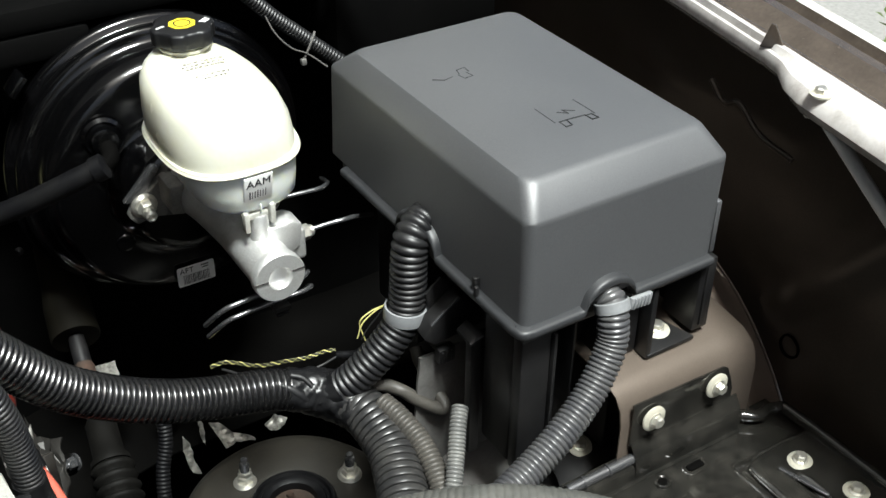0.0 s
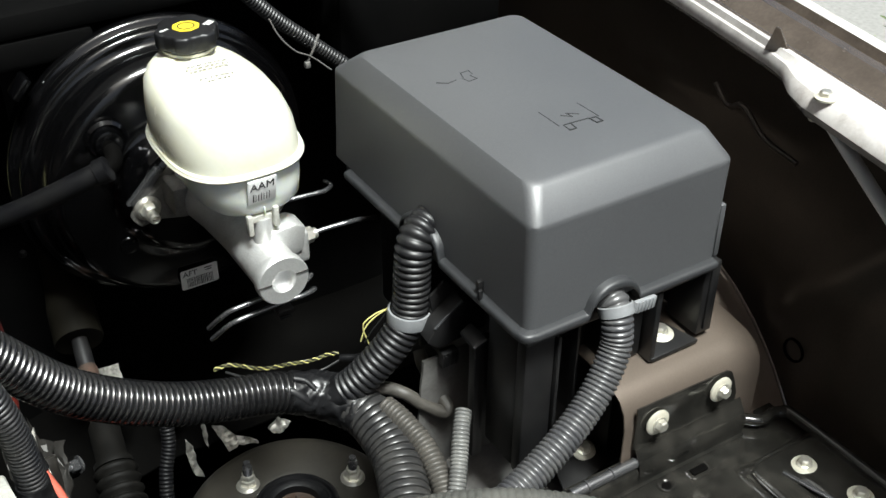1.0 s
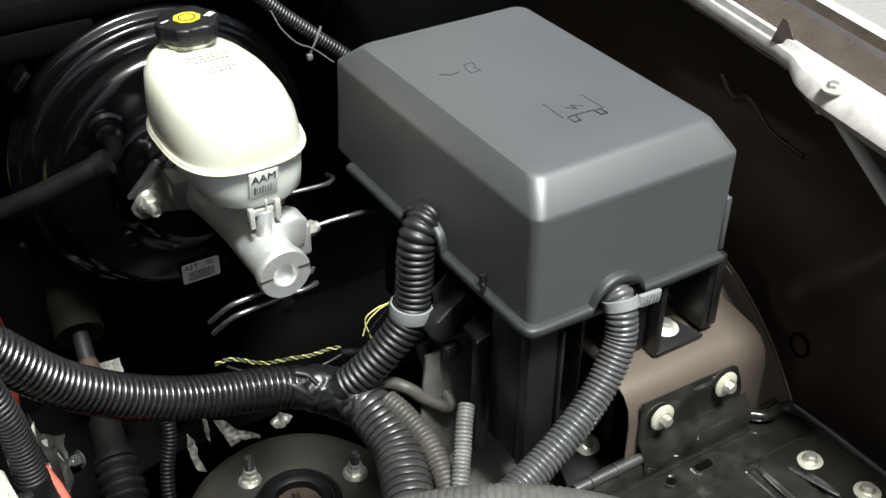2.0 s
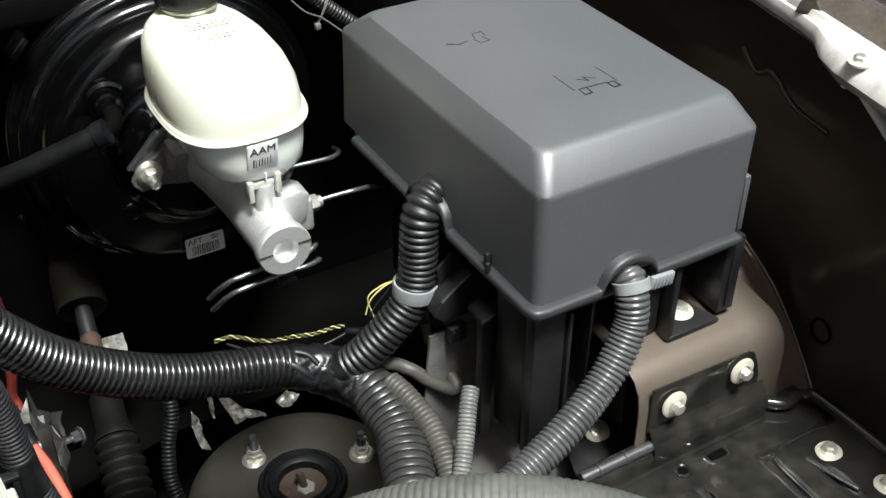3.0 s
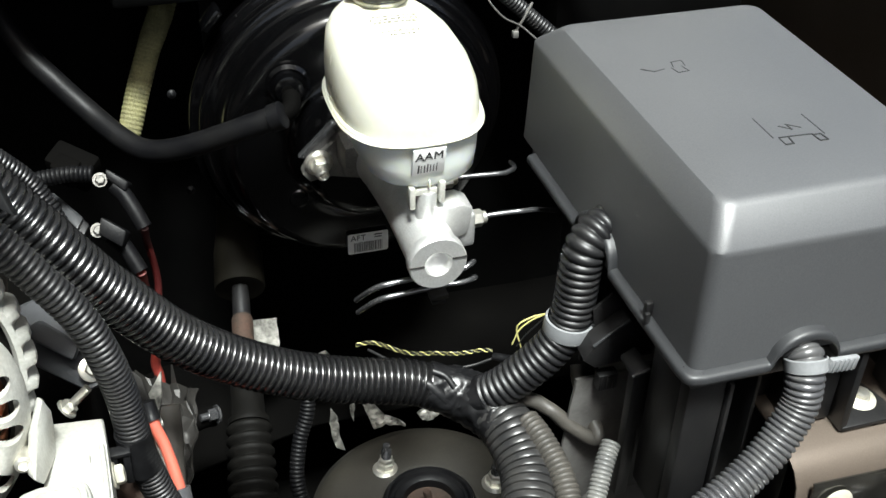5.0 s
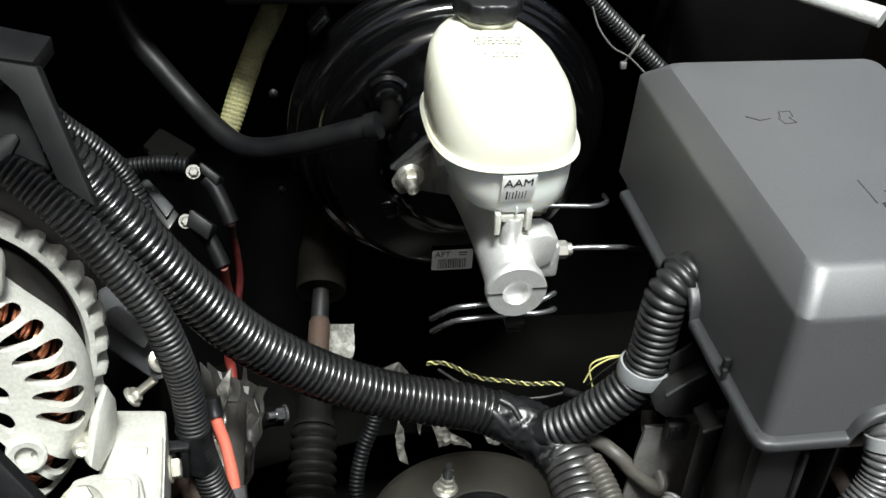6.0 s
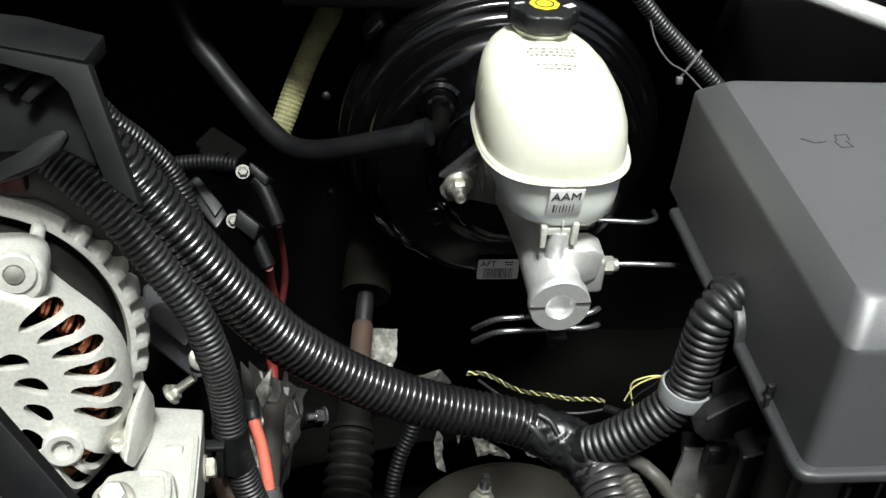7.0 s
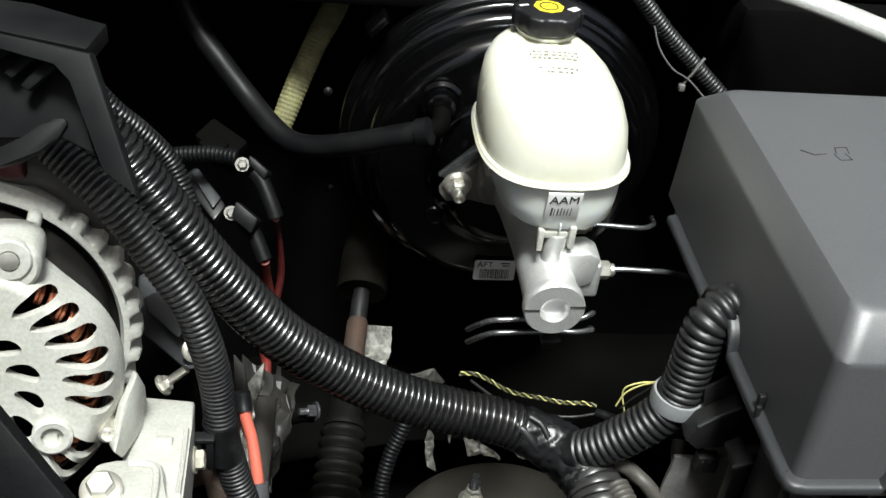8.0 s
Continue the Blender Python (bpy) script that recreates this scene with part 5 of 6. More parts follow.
scrap([(-0.014, 0.006), (0.004, 0.010), (0.016, -0.002), (0.002, -0.009), (-0.010, -0.006)], pose(-0.052, 0.41, -0.405, 50, 0, 12), 4)
scrap([(-0.018, 0.014), (0.008, 0.020), (0.020, 0.004), (0.006, -0.018), (-0.014, -0.014)], pose(-0.165, 0.47, -0.36, 78, 0, 5), 5)
scrap([(-0.016, 0.024), (0.017, 0.020), (0.012, -0.014), (0.006, -0.026), (-0.016, -0.020)], pose(-0.221, 0.492, -0.322, 52, 0, 5), 6)
# ---- engine side ----
alternator = thing("alternator", (-0.511, 0.04, 0.02), "pale cast aluminium alternator with slotted housing and copper windings", "alternator")
axis = Vector((-0.1378, 0.9633, -0.2303)).normalized()
across = (Vector((1, -0.12, 0)) - axis * axis.dot(Vector((1, -0.12, 0)))).normalized()
below = axis.cross(across)
ALT = Matrix.Translation((-0.511, 0.039, 0.025)) @ Matrix((across, below, axis)).transposed().to_4x4()


def housing_height(r):
    """How far the front housing falls back from its face at a radius."""
    if r < 0.080:
        return 0.0022 * math.cos(r / 0.080 * math.pi) + 0.0022
    return 0.030 * ((r - 0.080) / 0.0200) ** 1.8


def slotted_ring(r0, r1, count, first, mid, half, wide, swirl, solid):
    """A cast ring with rounded slots; wide: a slot's half width in degrees; solid: sectors left closed."""
    bm = bmesh.new()
    steps = (-1.0, -0.8, -0.5, 0.0, 0.5, 0.8, 1.0)
    radii = sorted({r0, r1, *[mid + half * math.sin(math.pi / 2 * (i / 9 - 1)) for i in range(19)], *[r0 + (r1 - r0) * i / 12 for i in range(13)]})
    rows = []
    for r in radii:
        t = abs(r - mid) / half
        w = max(0.35, wide * math.sqrt(max(0.0, 1 - t**2.6)) * (1 + 0.16 * (r - mid) / half))
        row = []
        for k in range(count):
            centre = first + 360 / count * k + swirl * (r - mid) / half
            edge = 180 / count
            for d in (-w, -0.5 * w, 0.5 * w, w, w + (edge - w) * 0.35, edge, 2 * edge - w - (edge - w) * 0.65):
                a = radians(centre + d)
                shrink = 1 - 0.08 * max(0.0, (r - 0.088) / 0.012) * math.exp(-(((centre + d + 46 + 180) % 360 - 180) / 20) ** 2)
                row.append(bm.verts.new((r * shrink * math.cos(a), r * shrink * math.sin(a), housing_height(r))))
        rows.append(row)
    n = 7 * count
    for i, (a, b) in enumerate(zip(rows[:-1], rows[1:])):
        open_here = abs((radii[i] + radii[i + 1]) / 2 - mid) < half
        for j in range(n):
            if open_here and j % 7 < 3 and j // 7 not in solid:
                continue
            bm.faces.new((a[j], a[(j + 1) % n], b[(j + 1) % n], b[j]))
    bmesh.ops.delete(bm, geom=[v for v in bm.verts if not v.link_faces], context="VERTS")
    bmesh.ops.recalc_face_normals(bm, faces=bm.faces)
    rims = [e for e in bm.edges if e.is_boundary]
    wall = bmesh.ops.extrude_edge_only(bm, edges=rims)["geom"]
    for v in wall:
        if isinstance(v, bmesh.types.BMVert):
            v.co.z += 0.0075
    return turned(bm, ALT)


house = part("front_housing", slotted_ring(0.0615, 0.1000, 33, -7, 0.0800, 0.0142, 4.15, 3.2, (2, 27, 28)), CAST_PALE, alternator, "pale cast front housing with swirled slots", angle=50)
part("hub", slotted_ring(0.020, 0.0618, 15, 2.3, 0.046, 0.0085, 7.6, 5.0, ()), CAST_PALE, house, "cast hub with rounded windows", angle=50)
part("stator", lathe([(0.0880, 0.026), (0.0905, 0.028), (0.0905, 0.094), (0.085, 0.096)], ALT, 96, caps=False), LAMINATE, alternator, "dark laminated stator ring", angle=50)
part("core", lathe([(0.045, 0.018), (0.066, 0.022), (0.066, 0.075), (0.02, 0.075)], ALT, 48), SHADE_BLACK, alternator)
for i in range(60):
    a = 2 * math.pi * i / 60
    pts = [ALT @ Vector((r * math.cos(a + d), r * math.sin(a + d), h)) for r, d, h in ((0.0865, 0.0, 0.046), (0.0855, 0.03, 0.030), (0.0820, 0.06, 0.0165), (0.0750, 0.09, 0.0165), (0.0695, 0.12, 0.032))]
    for k in range(2):
        part("winding", tube([p + ALT.to_3x3() @ Vector((0.0026 * k * math.cos(a + 1.57), 0.0026 * k * math.sin(a + 1.57), 0.0004 * k)) for p in pts], 0.0014, 0.004, 6), COPPER, alternator)
# rear housing: a ring with cast cooling teeth
rings = []
for r, h in ((0.0965, 0.084), (0.0990, 0.0780), (0.1030, 0.0785), (0.1075, 0.083), (0.1092, 0.092), (0.1085, 0.108), (0.092, 0.116)):
    ring = []
    for i in range(690):
        a = 2 * math.pi * i / 690
        tooth = max(0.0, 0.5 + 0.75 * math.cos(38 * a)) ** 0.6 if not (250 < math.degrees(a) < 305) else 0.9
        tooth = min(1.0, tooth)
        k = r + (0.0062 * (tooth - 0.6) if r > 0.107 else 0.0028 * (tooth - 0.6) if r > 0.1035 else 0.0)
        ring.append(ALT @ Vector((k * math.cos(a), k * math.sin(a), h + 0.006 * (1 - tooth) * (r > 0.107))))
    rings.append(ring)
rear = part("rear_housing", skin(rings, caps=False), CAST_PALE, alternator, "pale rear housing ring with cooling teeth", angle=40)
part("rear_case", lathe([(0.098, 0.108), (0.106, 0.124), (0.100, 0.155), (0.07, 0.165)], ALT, 48), LAMINATE, alternator, "dark rear case")
lug = part("top_lug", turned(skin([rounded(0.034, -0.084, 0.0215 * k, 0.0155 * k, z, 2.6, 40) for z, k in ((0.040, 1.0), (0.010, 1.0), (0.006, 0.96), (0.004, 0.86))]), ALT), CAST_PALE, house, "rounded mounting lug")
part("lug_boss", lathe([(0.0125, 0.006), (0.0125, 0.0), (0.0115, -0.001), (0.0062, -0.001), (0.0058, 0.003)], ALT @ Matrix.Translation((0.0382, -0.0886, 0.003)), 32, caps=False), CAST_PALE, lug)
part("lug_screw", lathe([(0.0055, 0.0), (0.0055, 0.002), (0.002, 0.003)], ALT @ Matrix.Translation((0.0382, -0.0886, 0.003)) @ Matrix.Rotation(math.pi, 4, "X"), 18), ZINC, lug, "bright screw end")
part("through_stud", tube([ALT @ Vector((0.0466, -0.0872, 0.030)), ALT @ Vector((0.046, -0.0870, 0.079))], 0.0046, 0.004, 14), CAST_PALE, alternator, "pale through stud")
part("lower_boss", lathe([(0.0120, 0.006), (0.0120, -0.0020), (0.0105, -0.0030), (0.0068, -0.0025), (0.0064, 0.004), (0.0005, 0.0045)], ALT @ Matrix.Translation((0.0583, 0.0251, -0.001)), 32), CAST_PALE, house, "raised ring boss")
part("rim_screw", lathe([(0.0055, 0.014), (0.0055, -0.003), (0.0035, -0.004), (0.002, -0.002)], ALT @ Matrix.Translation((0.0897, 0.0302, 0.008)), 20), ZINC, house, "small bright screw")

bracket = thing("alternator_bracket", (-0.39, 0.08, -0.06), "pale cast aluminium accessory bracket beside the alternator", "bracket")
plate = part("plate", slab([(-0.416, 0.132, -0.058), (-0.379, 0.124, -0.054), (-0.378, 0.090, -0.048), (-0.374, 0.005, -0.019), (-0.370, -0.041, -0.003), (-0.407, -0.038, -0.007), (-0.416, 0.046, -0.032)], (0.0, -0.016, -0.050), 0.0025), CAST_PALE, bracket, "broad pale cast plate")
pad = part("pad", slab([(-0.422, -0.046, 0.004), (-0.430, -0.004, -0.008), (-0.432, 0.017, -0.014), (-0.428, 0.032, -0.018), (-0.417, 0.036, -0.019), (-0.392, 0.034, -0.016), (-0.387, 0.027, -0.016), (-0.382, -0.005, -0.008), (-0.376, -0.050, 0.008)], (0.0, -0.006, -0.016), 0.003), CAST_PALE, bracket, "raised rounded pad")
part("pad_rim", tube([(-0.389, -0.030, 0.0042), (-0.3885, -0.004, -0.0045), (-0.391, 0.020, -0.0115), (-0.397, 0.027, -0.0140), (-0.408, 0.028, -0.0145)], 0.0022, 0.003, 8), CAST_PALE, pad)
part("pad_bolt", merge(lathe([(0.0125, 0), (0.0125, 0.002), (0.010, 0.0035)], aim((-0.419, -0.001, -0.006), (0.0, -0.25, 0.97)), 28), hexagon(aim((-0.419, -0.001, -0.004), (0.0, -0.25, 0.97)), 0.0145, 0.008)), ZINC, bracket, "flanged hexagon bolt")
part("side_bolt", merge(lathe([(0.0095, -0.002), (0.0095, 0.0015)], aim((-0.378, 0.094, -0.082), (1, 0, 0.1)), 20), hexagon(aim((-0.377, 0.094, -0.082), (1, 0, 0.1)), 0.0125, 0.0065)), ZINC_PALE, bracket, "pale hexagon bolt")
part("cast_nub", turned(box(-0.006, 0.006, -0.005, 0.005, -0.001, 0.003, 0.0018), aim((-0.394, 0.072, -0.0415), (0, 0.3, 0.95))), CAST_PALE, plate)
part("edge_rib", tube([(-0.381, 0.088, -0.0455), (-0.379, 0.050, -0.0335), (-0.377, 0.005, -0.0170)], 0.0018, 0.003, 8), CAST_PALE, plate)
part("foot", slab([(-0.409, 0.086, 0.006), (-0.408, 0.100, -0.018), (-0.412, 0.124, -0.052), (-0.408, 0.089, -0.046), (-0.413, 0.039, -0.023), (-0.419, 0.035, -0.012), (-0.416, 0.060, 0.0)], (-0.005, 0.012, -0.006), 0.003), CAST_PALE, bracket, "rounded cast web up to the housing")

whole("serpentine_belt", slab([(-0.500, -0.045, 0.178), (-0.482, -0.052, 0.176), (-0.402, -0.110, 0.098), (-0.408, -0.118, 0.085), (-0.430, -0.112, 0.092)], (0.004, 0.006, -0.006), 0.001), RUBBER, "smooth black serpentine belt running past the alternator", "belt")
whole("pulley", lathe([(0.010, -0.050), (0.034, -0.048), (0.036, -0.046), (0.033, -0.043), (0.036, -0.040), (0.033, -0.037), (0.036, -0.034), (0.033, -0.031), (0.036, -0.028), (0.014, -0.024), (0.014, 0.004)], ALT, 48), STEEL_DARK, "dark steel alternator pulley", "pulley")

shroud = thing("radiator_shroud", (-0.45, 0.10, 0.18), "black moulded plastic shroud with ribs over the looms", "shroud")
part("top_beam", slab([(-0.560, 0.165, 0.232), (-0.459, 0.143, 0.230), (-0.418, 0.133, 0.225), (-0.425, 0.1065, 0.2225), (-0.560, 0.140, 0.230)], (0.0, 0.003, -0.012), 0.0012), SHROUD, shroud, "flat dusty top")
part("leg", slab([(-0.4235, 0.1055, 0.2205), (-0.3965, 0.0585, 0.1600), (-0.4160, 0.069, 0.1705), (-0.4330, 0.099, 0.2075), (-0.4420, 0.105, 0.2145), (-0.560, 0.139, 0.2260), (-0.560, 0.142, 0.2290)], (0.002, 0.006, -0.003), 0.0010), SHROUD, shroud, "sloping leg")
web = part("web_panel", slab([(-0.560, 0.165, 0.216), (-0.447, 0.129, 0.204), (-0.437, 0.120, 0.193), (-0.424, 0.096, 0.162), (-0.443, 0.109, 0.166), (-0.560, 0.125, 0.150)], (0.0, 0.003, -0.003), 0.0008), SHROUD, shroud, "dark recessed panel")
part("rib_pad", slab([(-0.4900, 0.1300, 0.2060), (-0.4770, 0.1260, 0.2030), (-0.4630, 0.1310, 0.2130), (-0.4660, 0.1340, 0.2170), (-0.4780, 0.1380, 0.2200), (-0.4900, 0.1390, 0.2180)], (0.0, 0.006, -0.004), 0.0014), SHROUD, web, "raised rounded pad")
part("rib_pad", slab([(-0.4740, 0.1190, 0.1990), (-0.4690, 0.1170, 0.1970), (-0.4540, 0.1230, 0.2090), (-0.4540, 0.1250, 0.2110), (-0.4580, 0.1270, 0.2130), (-0.4610, 0.1270, 0.2120)], (0.0, 0.006, -0.004), 0.0014), SHROUD, web, "raised rounded pad")
part("rib_pad", slab([(-0.4640, 0.1110, 0.1960), (-0.4590, 0.1090, 0.1940), (-0.4450, 0.1150, 0.2050), (-0.4440, 0.1170, 0.2080), (-0.4480, 0.1190, 0.2100), (-0.4510, 0.1190, 0.2090)], (0.0, 0.006, -0.004), 0.0014), SHROUD, web, "raised rounded pad")
part("lower_lip", slab([(-0.4910, 0.0820, 0.1650), (-0.4720, 0.0840, 0.1720), (-0.4590, 0.0870, 0.1780), (-0.4500, 0.0900, 0.1840), (-0.4450, 0.0910, 0.1880), (-0.4370, 0.0910, 0.1890), (-0.4350, 0.0890, 0.1860), (-0.4400, 0.0840, 0.1790), (-0.4500, 0.0810, 0.1730), (-0.4600, 0.0790, 0.1670), (-0.4720, 0.0780, 0.1640), (-0.4900, 0.0780, 0.1600)], (0.0, 0.004, -0.004), 0.0018), SHROUD, shroud, "curved lower lip")
whole("coolant_pipe", tube([(-0.54, 0.16, 0.11), (-0.490, 0.160, 0.110), (-0.470, 0.161, 0.108), (-0.447, 0.165, 0.085), (-0.434, 0.172, 0.055), (-0.44, 0.185, 0.01)], 0.0105, 0.005, 18), LOOM_BROWN, "dusty brown pipe below the shroud", "pipe")
whole("red_cap", lathe([(0.006, 0), (0.0075, 0.002), (0.0075, 0.012), (0.006, 0.014)], aim((-0.492, 0.148, 0.118), (1, 0, 0.1)), 20), WIRE_RED, "small red plastic cap below the shroud", "cap")

# ignition coils and their leads
coil = thing("ignition_coil", (-0.41, 0.20, -0.06), "black ignition coil with a zinc screw on the engine", "ignition coil", "ignition coils")
# Body and top greys are lifted to look lit.
part("coil_body", slab([(-0.4394, 0.2761, -0.0622), (-0.4168, 0.2778, -0.0551), (-0.371, 0.1885, -0.0654), (-0.3737, 0.1753, -0.067), (-0.3912, 0.1741, -0.0723), (-0.4345, 0.2337, -0.0851)], (0.004, 0.024, -0.020), 0.004), COIL_LIFTED, coil, "moulded body, grey lifted to look lit")
part("coil_top", slab([(-0.4296, 0.2393, -0.0559), (-0.4202, 0.2427, -0.0526), (-0.3918, 0.2006, -0.0497), (-0.3971, 0.1901, -0.055), (-0.4271, 0.2289, -0.0593)], (0.001, 0.014, -0.011), 0.0025), LID, coil, "raised grey moulded top")
part("coil_screw", merge(lathe([(0.0095, 0), (0.0095, 0.002), (0.007, 0.003)], aim((-0.3855, 0.186, -0.062), (0.2, -0.7, 0.6)), 24), hexagon(aim((-0.3850, 0.1845, -0.0605), (0.2, -0.7, 0.6)), 0.0095, 0.005)), ZINC, coil, "zinc hexagon screw")
far_coil = thing("ignition_coil", (-0.39, 0.39, -0.07), "black ignition coil behind the harness", "ignition coil", "ignition coils")
part("coil_body", slab([(-0.4180, 0.4450, -0.0720), (-0.4090, 0.4490, -0.0660), (-0.3780, 0.4040, -0.0790), (-0.3880, 0.3870, -0.0850), (-0.4170, 0.4330, -0.0770)], (0.0, 0.022, -0.026), 0.003), BASE, far_coil)
part("coil_top", slab([(-0.4133, 0.4415, -0.0691), (-0.407, 0.444, -0.0644), (-0.3827, 0.4083, -0.0741), (-0.3892, 0.3949, -0.0768)], (0.0, 0.012, -0.010), 0.002), LID_RIM, far_coil, "raised grey moulded top")
RED_RUNS = ([(-0.340, 0.370, -0.135), (-0.336, 0.376, -0.170), (-0.338, 0.378, -0.210), (-0.342, 0.380, -0.235), (-0.3398, 0.3742, -0.2489), (-0.341, 0.350, -0.275)], [(-0.3318, 0.410, -0.110), (-0.3292, 0.415, -0.135), (-0.3276, 0.412, -0.160), (-0.3305, 0.405, -0.182), (-0.3361, 0.395, -0.2036)])
for i, (p, corner, pts) in enumerate((((-0.371, 0.373, -0.066), [(-0.3670, 0.3730, -0.0520), (-0.3470, 0.3610, -0.0630), (-0.3530, 0.3540, -0.0750), (-0.3710, 0.3640, -0.0640)], [(-0.372, 0.377, -0.066), (-0.362, 0.374, -0.073), (-0.352, 0.369, -0.083), (-0.345, 0.360, -0.095), (-0.341, 0.354, -0.103)]), ((-0.363, 0.405, -0.035), [(-0.3570, 0.4040, -0.0230), (-0.3390, 0.3940, -0.0340), (-0.3430, 0.3890, -0.0410), (-0.3580, 0.3990, -0.0300)], [(-0.368, 0.410, -0.032), (-0.352, 0.402, -0.040), (-0.345, 0.396, -0.047), (-0.337, 0.384, -0.061), (-0.332, 0.376, -0.072)]))):
    lead = thing("spark_plug_lead", p, "rubber-booted spark plug lead clipped to a coil", "lead", "spark plug leads")
    boot = part("boot", slab(corner, (0.004, 0.014, -0.012), 0.0022), RUBBER, lead, "blocky black boot")
    part("boot_neck", tube(pts[1:], 0.0072, 0.003, 14), RUBBER, boot, "black rubber neck")
    # The screw's shade behind the looms is put in as a darker metal.
    part("boot_screw", merge(lathe([(0.0065, 0), (0.0065, 0.0015)], aim(p, (0.1, -0.8, 0.6)), 18), hexagon(aim(p, (0.1, -0.8, 0.6)), 0.008, 0.005)), CAST_DULL, lead, "small zinc screw in darker metal for its shade")
    x, y, z = pts[-1]
    part("red_wire", tube([(x, y, z), *RED_RUNS[i]], (0.0048, 0.0036)[i], 0.004, 12), (WIRE_RUBY, WIRE_RED)[i], lead, "dull red wire")
whole("coil_rail", merge(slab([(-0.4260, 0.4390, -0.0570), (-0.4235, 0.4395, -0.0570), (-0.4125, 0.4280, -0.0690), (-0.4115, 0.4245, -0.0740), (-0.4180, 0.4310, -0.0660)], (0, 0.003, -0.003), 0.0005), tube([(-0.412, 0.3913, -0.0694), (-0.4005, 0.3841, -0.0768), (-0.3965, 0.3819, -0.079), (-0.3905, 0.376, -0.0859)], 0.0016, 0.003, 8)), CAST, "thin pale metal rail along the coils", "rail")
whole("short_loom", loom([(-0.430, 0.420, -0.038), (-0.412, 0.418, -0.034), (-0.389, 0.415, -0.031), (-0.368, 0.410, -0.031)], 0.0075, 0.004, 0.001, 16), RUBBER, "short black corrugated loom on the coils", "wiring loom", angle=75)
whole("sensor_plug", turned(merge(box(-0.022, 0.022, -0.014, 0.014, -0.014, 0.014, 0.004), box(-0.012, 0.012, -0.02, 0.0, -0.008, 0.018, 0.004)), pose(-0.386, 0.470, -0.056, 20, 15, -35)), SHADE_BLACK, "dark plastic sensor plug behind the coils", "plug")
bit = thing("manifold_stud", (-0.40, 0.145, -0.062), "zinc stud with a nut on the engine", "stud")
part("nut", merge(lathe([(0.008, 0), (0.008, 0.0015)], aim((-0.4045, 0.1465, -0.0615), (0.75, 0.1, 0.6)), 20), hexagon(aim((-0.404, 0.1465, -0.061), (0.75, 0.1, 0.6)), 0.0105, 0.006)), ZINC, bit)
part("stud_end", tube([(-0.400, 0.147, -0.058), (-0.387, 0.149, -0.047)], 0.0033, 0.003, 10), ZINC, bit)

# heat shields and the bright wire beside the engine loom
shield = thing("heat_shield", (-0.33, 0.17, -0.12), "bent grey metal heat shield beside the engine loom", "heat shield")
def crumpled(a, b, c, d, cuts, amount, seed, thick=0.0012):
    """A bent, creased sheet between four corners."""
    a, b, c, d = Vector(a), Vector(b), Vector(c), Vector(d)
    face = (b - a).cross(d - a).normalized()
    grid = []
    for j in range(cuts + 1):
        row = []
        for i in range(cuts + 1):
            u, v = i / cuts, j / cuts
            p = a.lerp(b, u).lerp(d.lerp(c, u), v)
            crease = abs(noise.noise(Vector((u * 3 + seed, v * 2.2, seed)))) + 0.4 * abs(noise.noise(Vector((u * 8, v * 7 + seed, 0))))
            edge = 0.25 * amount * noise.noise(Vector((v * 6 + seed, u * 6, 1)))
            row.append(p + face * (amount * crease) + (b - a).normalized() * edge)
        grid.append(row)
    return sheet(grid, thick)


part("lower_sheet", crumpled((-0.3615, 0.3452, -0.2077), (-0.3062, 0.3238, -0.2254), (-0.3295, 0.232, -0.2708), (-0.3671, 0.2359, -0.2734), 18, 0.030, 3), SHIELD, shield, "creased dull lower sheet", angle=35)
part("upper_leaf", slab([(-0.3508, 0.2544, -0.159), (-0.3373, 0.2637, -0.1433), (-0.3403, 0.2504, -0.1622), (-0.3461, 0.2411, -0.1762), (-0.3538, 0.2391, -0.1806)], (0.001, 0.001, -0.001), 0.0003), FOIL, shield, "folded bright leaf")
part("side_leaf", slab([(-0.3624, 0.2546, -0.1269), (-0.3535, 0.2481, -0.1339), (-0.3499, 0.2367, -0.1489), (-0.3528, 0.2273, -0.1624), (-0.3602, 0.2377, -0.1496)], (0.001, 0.001, -0.001), 0.0003), SHIELD, shield, "bent grey leaf")
part("torn_foil", sheet([[(-0.350 + 0.006 * u + 0.003 * math.sin(11 * v), 0.190 - 0.050 * v, -0.118 - 0.040 * v + 0.003 * math.sin(9 * v + 4 * u)) for u in [i / 6 for i in range(7)]] for v in [j / 12 for j in range(13)]], 0.0008), FOIL, shield, "crinkled silvery foil", angle=60)
cable = thing("starter_cable", (-0.343, 0.15, -0.12), "orange-red cable with grey taped ends", "cable")
part("cable_run", tube([(-0.349, 0.176, -0.112), (-0.3465, 0.170, -0.120), (-0.342, 0.161, -0.132), (-0.337, 0.143, -0.154), (-0.336, 0.132, -0.170)], 0.0046, 0.003, 14), WIRE_ORANGE, cable, "bright orange-red sheath")
part("upper_tape", tube([(-0.351, 0.184, -0.102), (-0.350, 0.180, -0.108), (-0.3485, 0.174, -0.114)], 0.0066, 0.003, 14), TAPE, cable)
part("lower_tape", tube([(-0.3365, 0.141, -0.157), (-0.335, 0.126, -0.176), (-0.334, 0.11, -0.195)], 0.0080, 0.003, 14), LOOM_DUSTY, cable, "grey taped end")
whole("cable_sleeve", tube([(-0.338, 0.258, -0.178), (-0.340, 0.240, -0.200), (-0.344, 0.21, -0.235), (-0.346, 0.19, -0.27)], 0.0125, 0.004, 18, wobble=0.05), LOOM_BROWN, "dusty sleeve over the red lead", "cable sleeve")
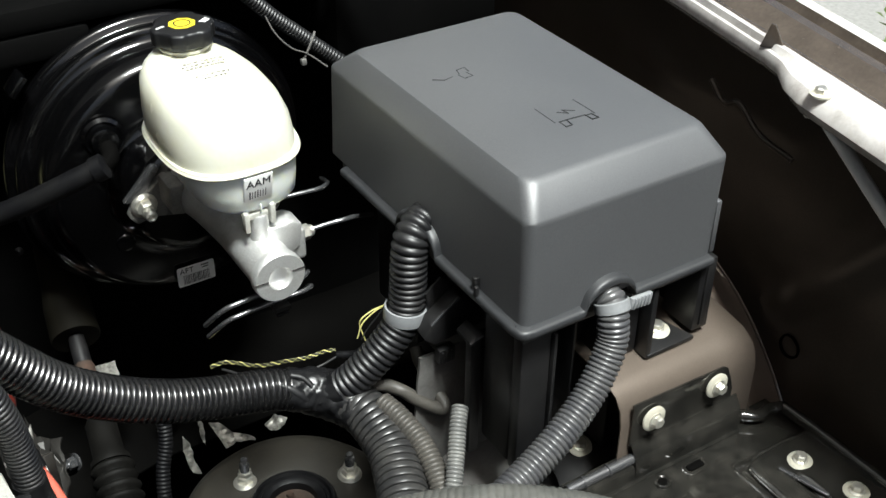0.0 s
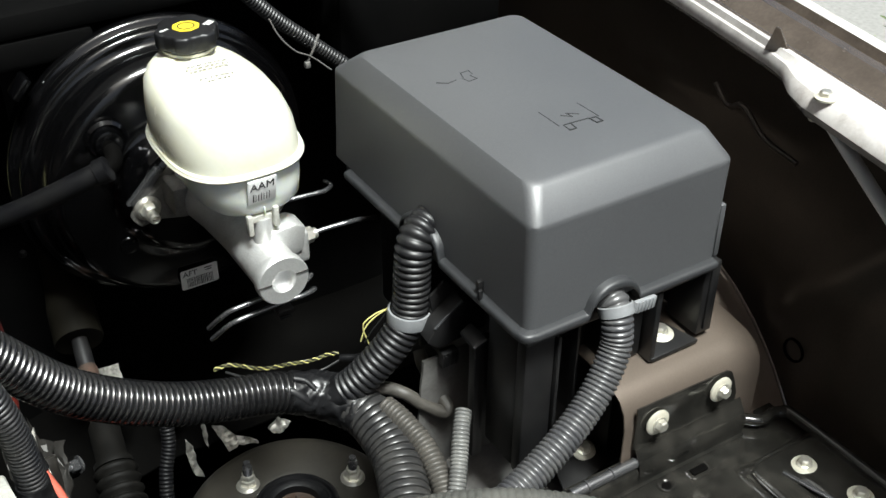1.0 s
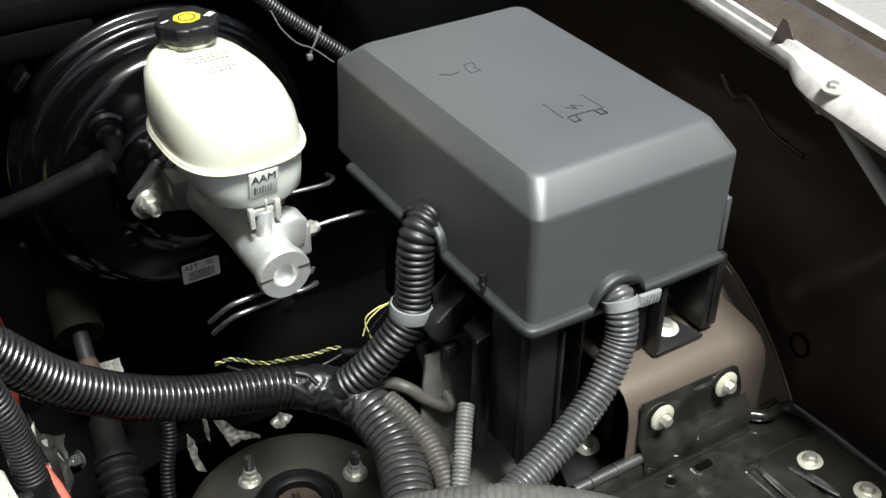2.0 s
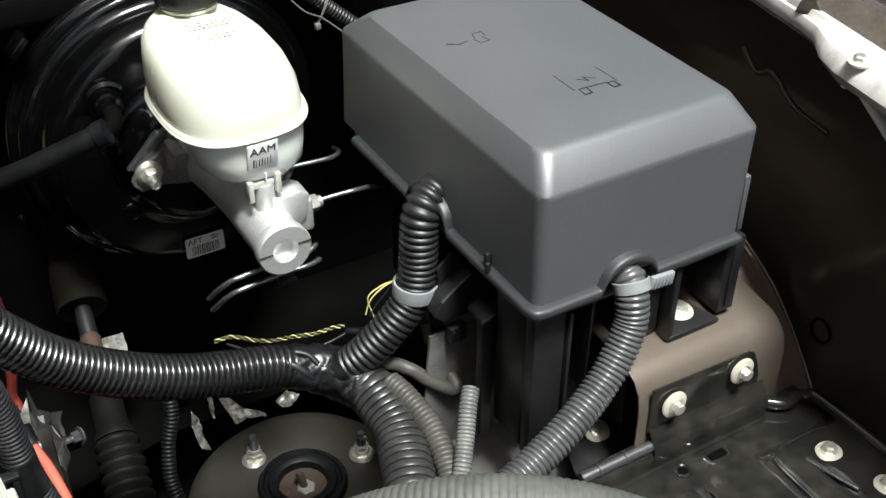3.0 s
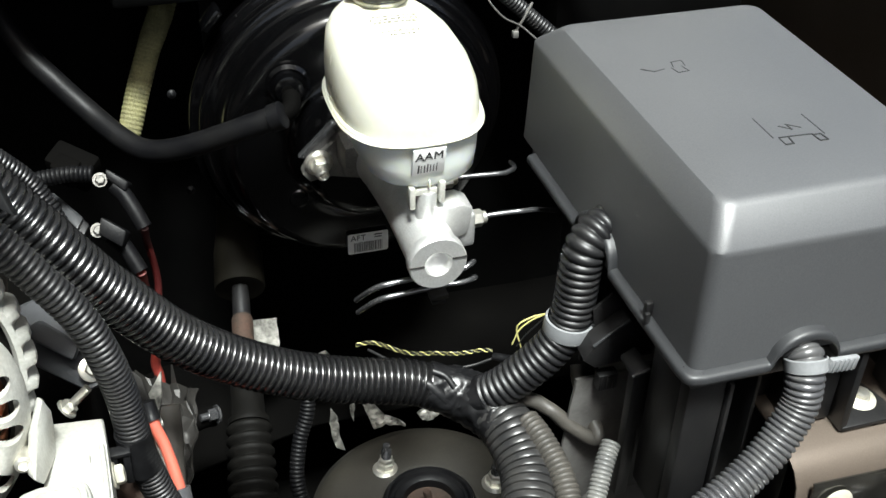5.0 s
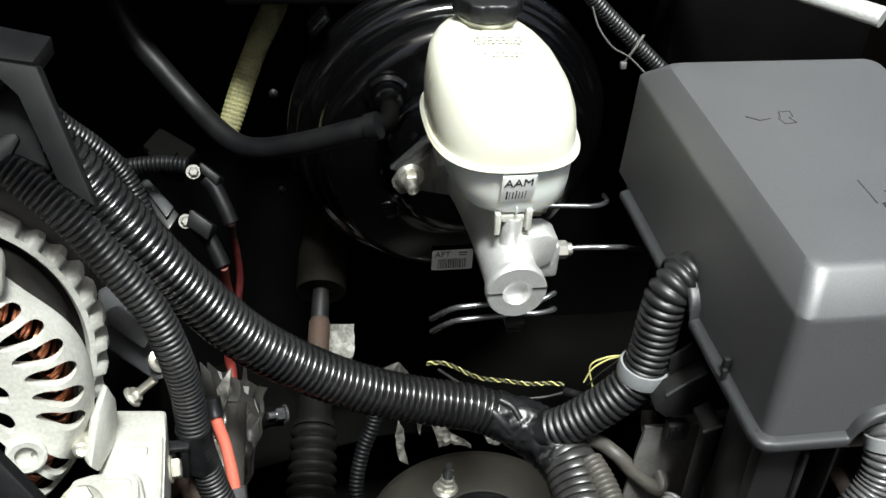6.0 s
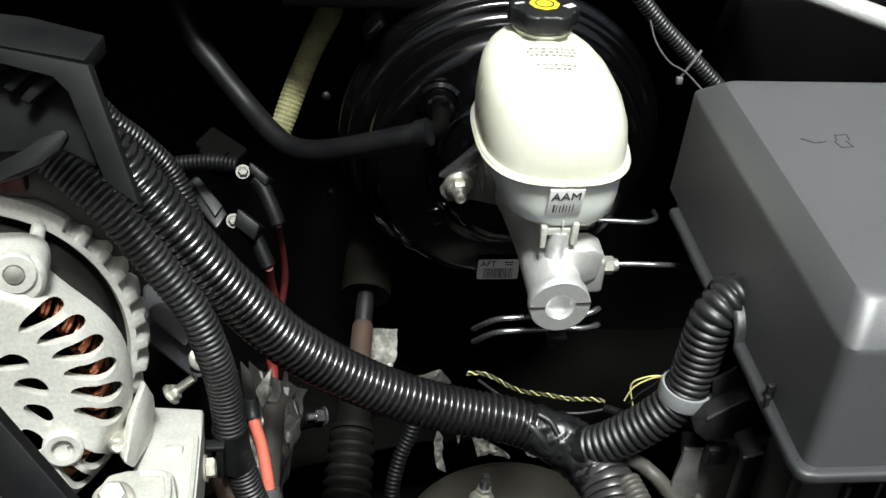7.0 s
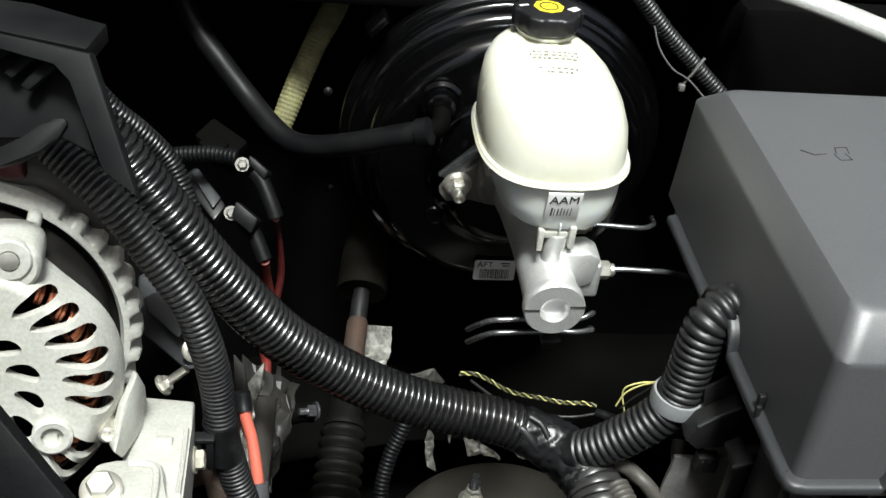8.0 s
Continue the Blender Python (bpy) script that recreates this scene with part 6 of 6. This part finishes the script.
whole("rusty_manifold", tube([(-0.41, 0.15, -0.17), (-0.382, 0.14, -0.140), (-0.368, 0.135, -0.135), (-0.360, 0.125, -0.155), (-0.358, 0.115, -0.20), (-0.36, 0.11, -0.28)], 0.013, 0.006, 20, wobble=0.05), RUST, "rusty exhaust manifold pipe below the alternator bracket", "exhaust manifold", angle=60)

# folded edge of the bulkhead panel and a fitting in its opening
panel = whole("bulkhead_panel", slab([(-0.1834, 0.600, 0.1008), (-0.1935, 0.600, 0.0876), (-0.2133, 0.600, 0.0607), (-0.2289, 0.600, 0.0466), (-0.2453, 0.600, 0.0448), (-0.2453, 0.600, -0.02), (-0.10, 0.600, -0.02), (-0.05, 0.600, 0.1008)], (0, 0.004, 0), 0.001), BULKHEAD, "dark grey bulkhead panel behind the booster", "panel", kind="structure")
part("panel_edge", tube([(-0.1834, 0.598, 0.1008), (-0.1935, 0.598, 0.0876), (-0.2133, 0.598, 0.0607), (-0.2289, 0.598, 0.0466), (-0.2453, 0.598, 0.0448)], 0.0018, 0.004, 8), BASE, panel, "rounded worn edge")
fitting = thing("bulkhead_fitting", (-0.2217, 0.600, 0.0814), "rusty tan fitting with a pale stud on the bulkhead", "fitting")
part("collar", lathe([(0.012, 0.0), (0.014, 0.004), (0.014, 0.012), (0.010, 0.016), (0.006, 0.017)], aim((-0.2260, 0.612, 0.0800), (0.1, -1, 0.15)), 24), RUST_TAN, fitting, "rusty tan collar")
part("stud_end", lathe([(0.0045, 0.0), (0.0045, 0.026), (0.003, 0.028)], aim((-0.2240, 0.598, 0.0820), (0.35, -1, 0.0)), 14), ZINC, fitting, "pale stud end")

# small bolts in the dark beside the booster
for p in ((-0.283, 0.47, -0.10), (-0.287, 0.52, -0.02)):
    whole("panel_screw", merge(lathe([(0.0045, 0), (0.0035, 0.001), (0.002, 0.002)], aim(p, (0, -1, 0.3)), 18), hexagon(aim(p, (0, -1, 0.3)), 0.0035, 0.003)), RUBBER, "small dark screw on the panel by the booster", "screw", "panel screws")

# fender details
whole("fender_tab", prism([(-0.010, 0.0), (0.012, 0.0), (0.004, 0.020), (0.0, 0.021)], 0.003, Matrix.Translation((0.284, 0.050, 0.154)) @ Matrix.Rotation(radians(80), 4, "X") @ Matrix.Rotation(radians(-70), 4, "Y"), 0.0008), PAINT_RAIL, "pointed painted tab on the fender rail", "tab")
fb = thing("fender_bolt", (0.256, -0.03, 0.15), "pale bolt on the fender rail", "bolt")
part("washer", lathe([(0.009, 0), (0.009, 0.0016), (0.006, 0.0025)], Matrix.Translation((0.2560, -0.030, 0.1515)), 24), ZINC_PALE, fb)
part("head", hexagon(Matrix.Translation((0.2560, -0.030, 0.1535)), 0.009, 0.005), ZINC, fb)
whole("fender_rod", tube([(0.2700, -0.0294, 0.1275), (0.2700, -0.0358, 0.1213), (0.2700, -0.0570, 0.1072), (0.2700, -0.0773, 0.0936), (0.2700, -0.0986, 0.0794), (0.2700, -0.1256, 0.0618)], 0.0058, 0.005, 14), MACHINED, "bright metal rod below the fender rail", "rod")
whole("rail_stud", lathe([(0.004, 0), (0.004, 0.012), (0.003, 0.013)], aim((0.2660, -0.016, 0.136), (-0.1, 0, -1)), 12), ZINC, "small stud under the fender rail", "stud")
whole("fender_harness", tube([(0.305, 0.13, 0.085), (0.304, 0.11, 0.070), (0.303, 0.09, 0.078), (0.302, 0.06, 0.060), (0.304, 0.02, 0.052)], 0.0028, 0.004, 12, wobble=0.1), PAINT_SHADED, "black cable clipped along the inner fender", "cable")
whole("cowl_trim", tube([(0.06, 0.52, 0.128), (0.121, 0.453, 0.133), (0.150, 0.420, 0.134), (0.181, 0.382, 0.134), (0.215, 0.335, 0.136)], 0.010, 0.006, 18, flat=0.6), CAST, "bright metal trim at the corner of the cowl", "trim")

# hedge beside the driveway
random.seed(21)
bm = bmesh.new()
for i in range(2600):
    p = Vector((random.uniform(2.2, 3.6), random.uniform(0.4, 1.35), GROUND + 0.02 + 0.45 * random.random() ** 1.5))
    q = Euler([random.uniform(-1, 1) for _ in range(3)]).to_matrix()
    w = random.uniform(0.012, 0.03)
    corners = [bm.verts.new(p + q @ Vector(c)) for c in ((-w, 0, 0), (0, w * 0.5, w * 0.2), (w, 0, 0), (0, -w * 0.5, w * 0.2))]
    bm.faces.new(corners)
whole("hedge", bm, LEAF, "low green hedge beside the driveway", "hedge", kind="stuff")
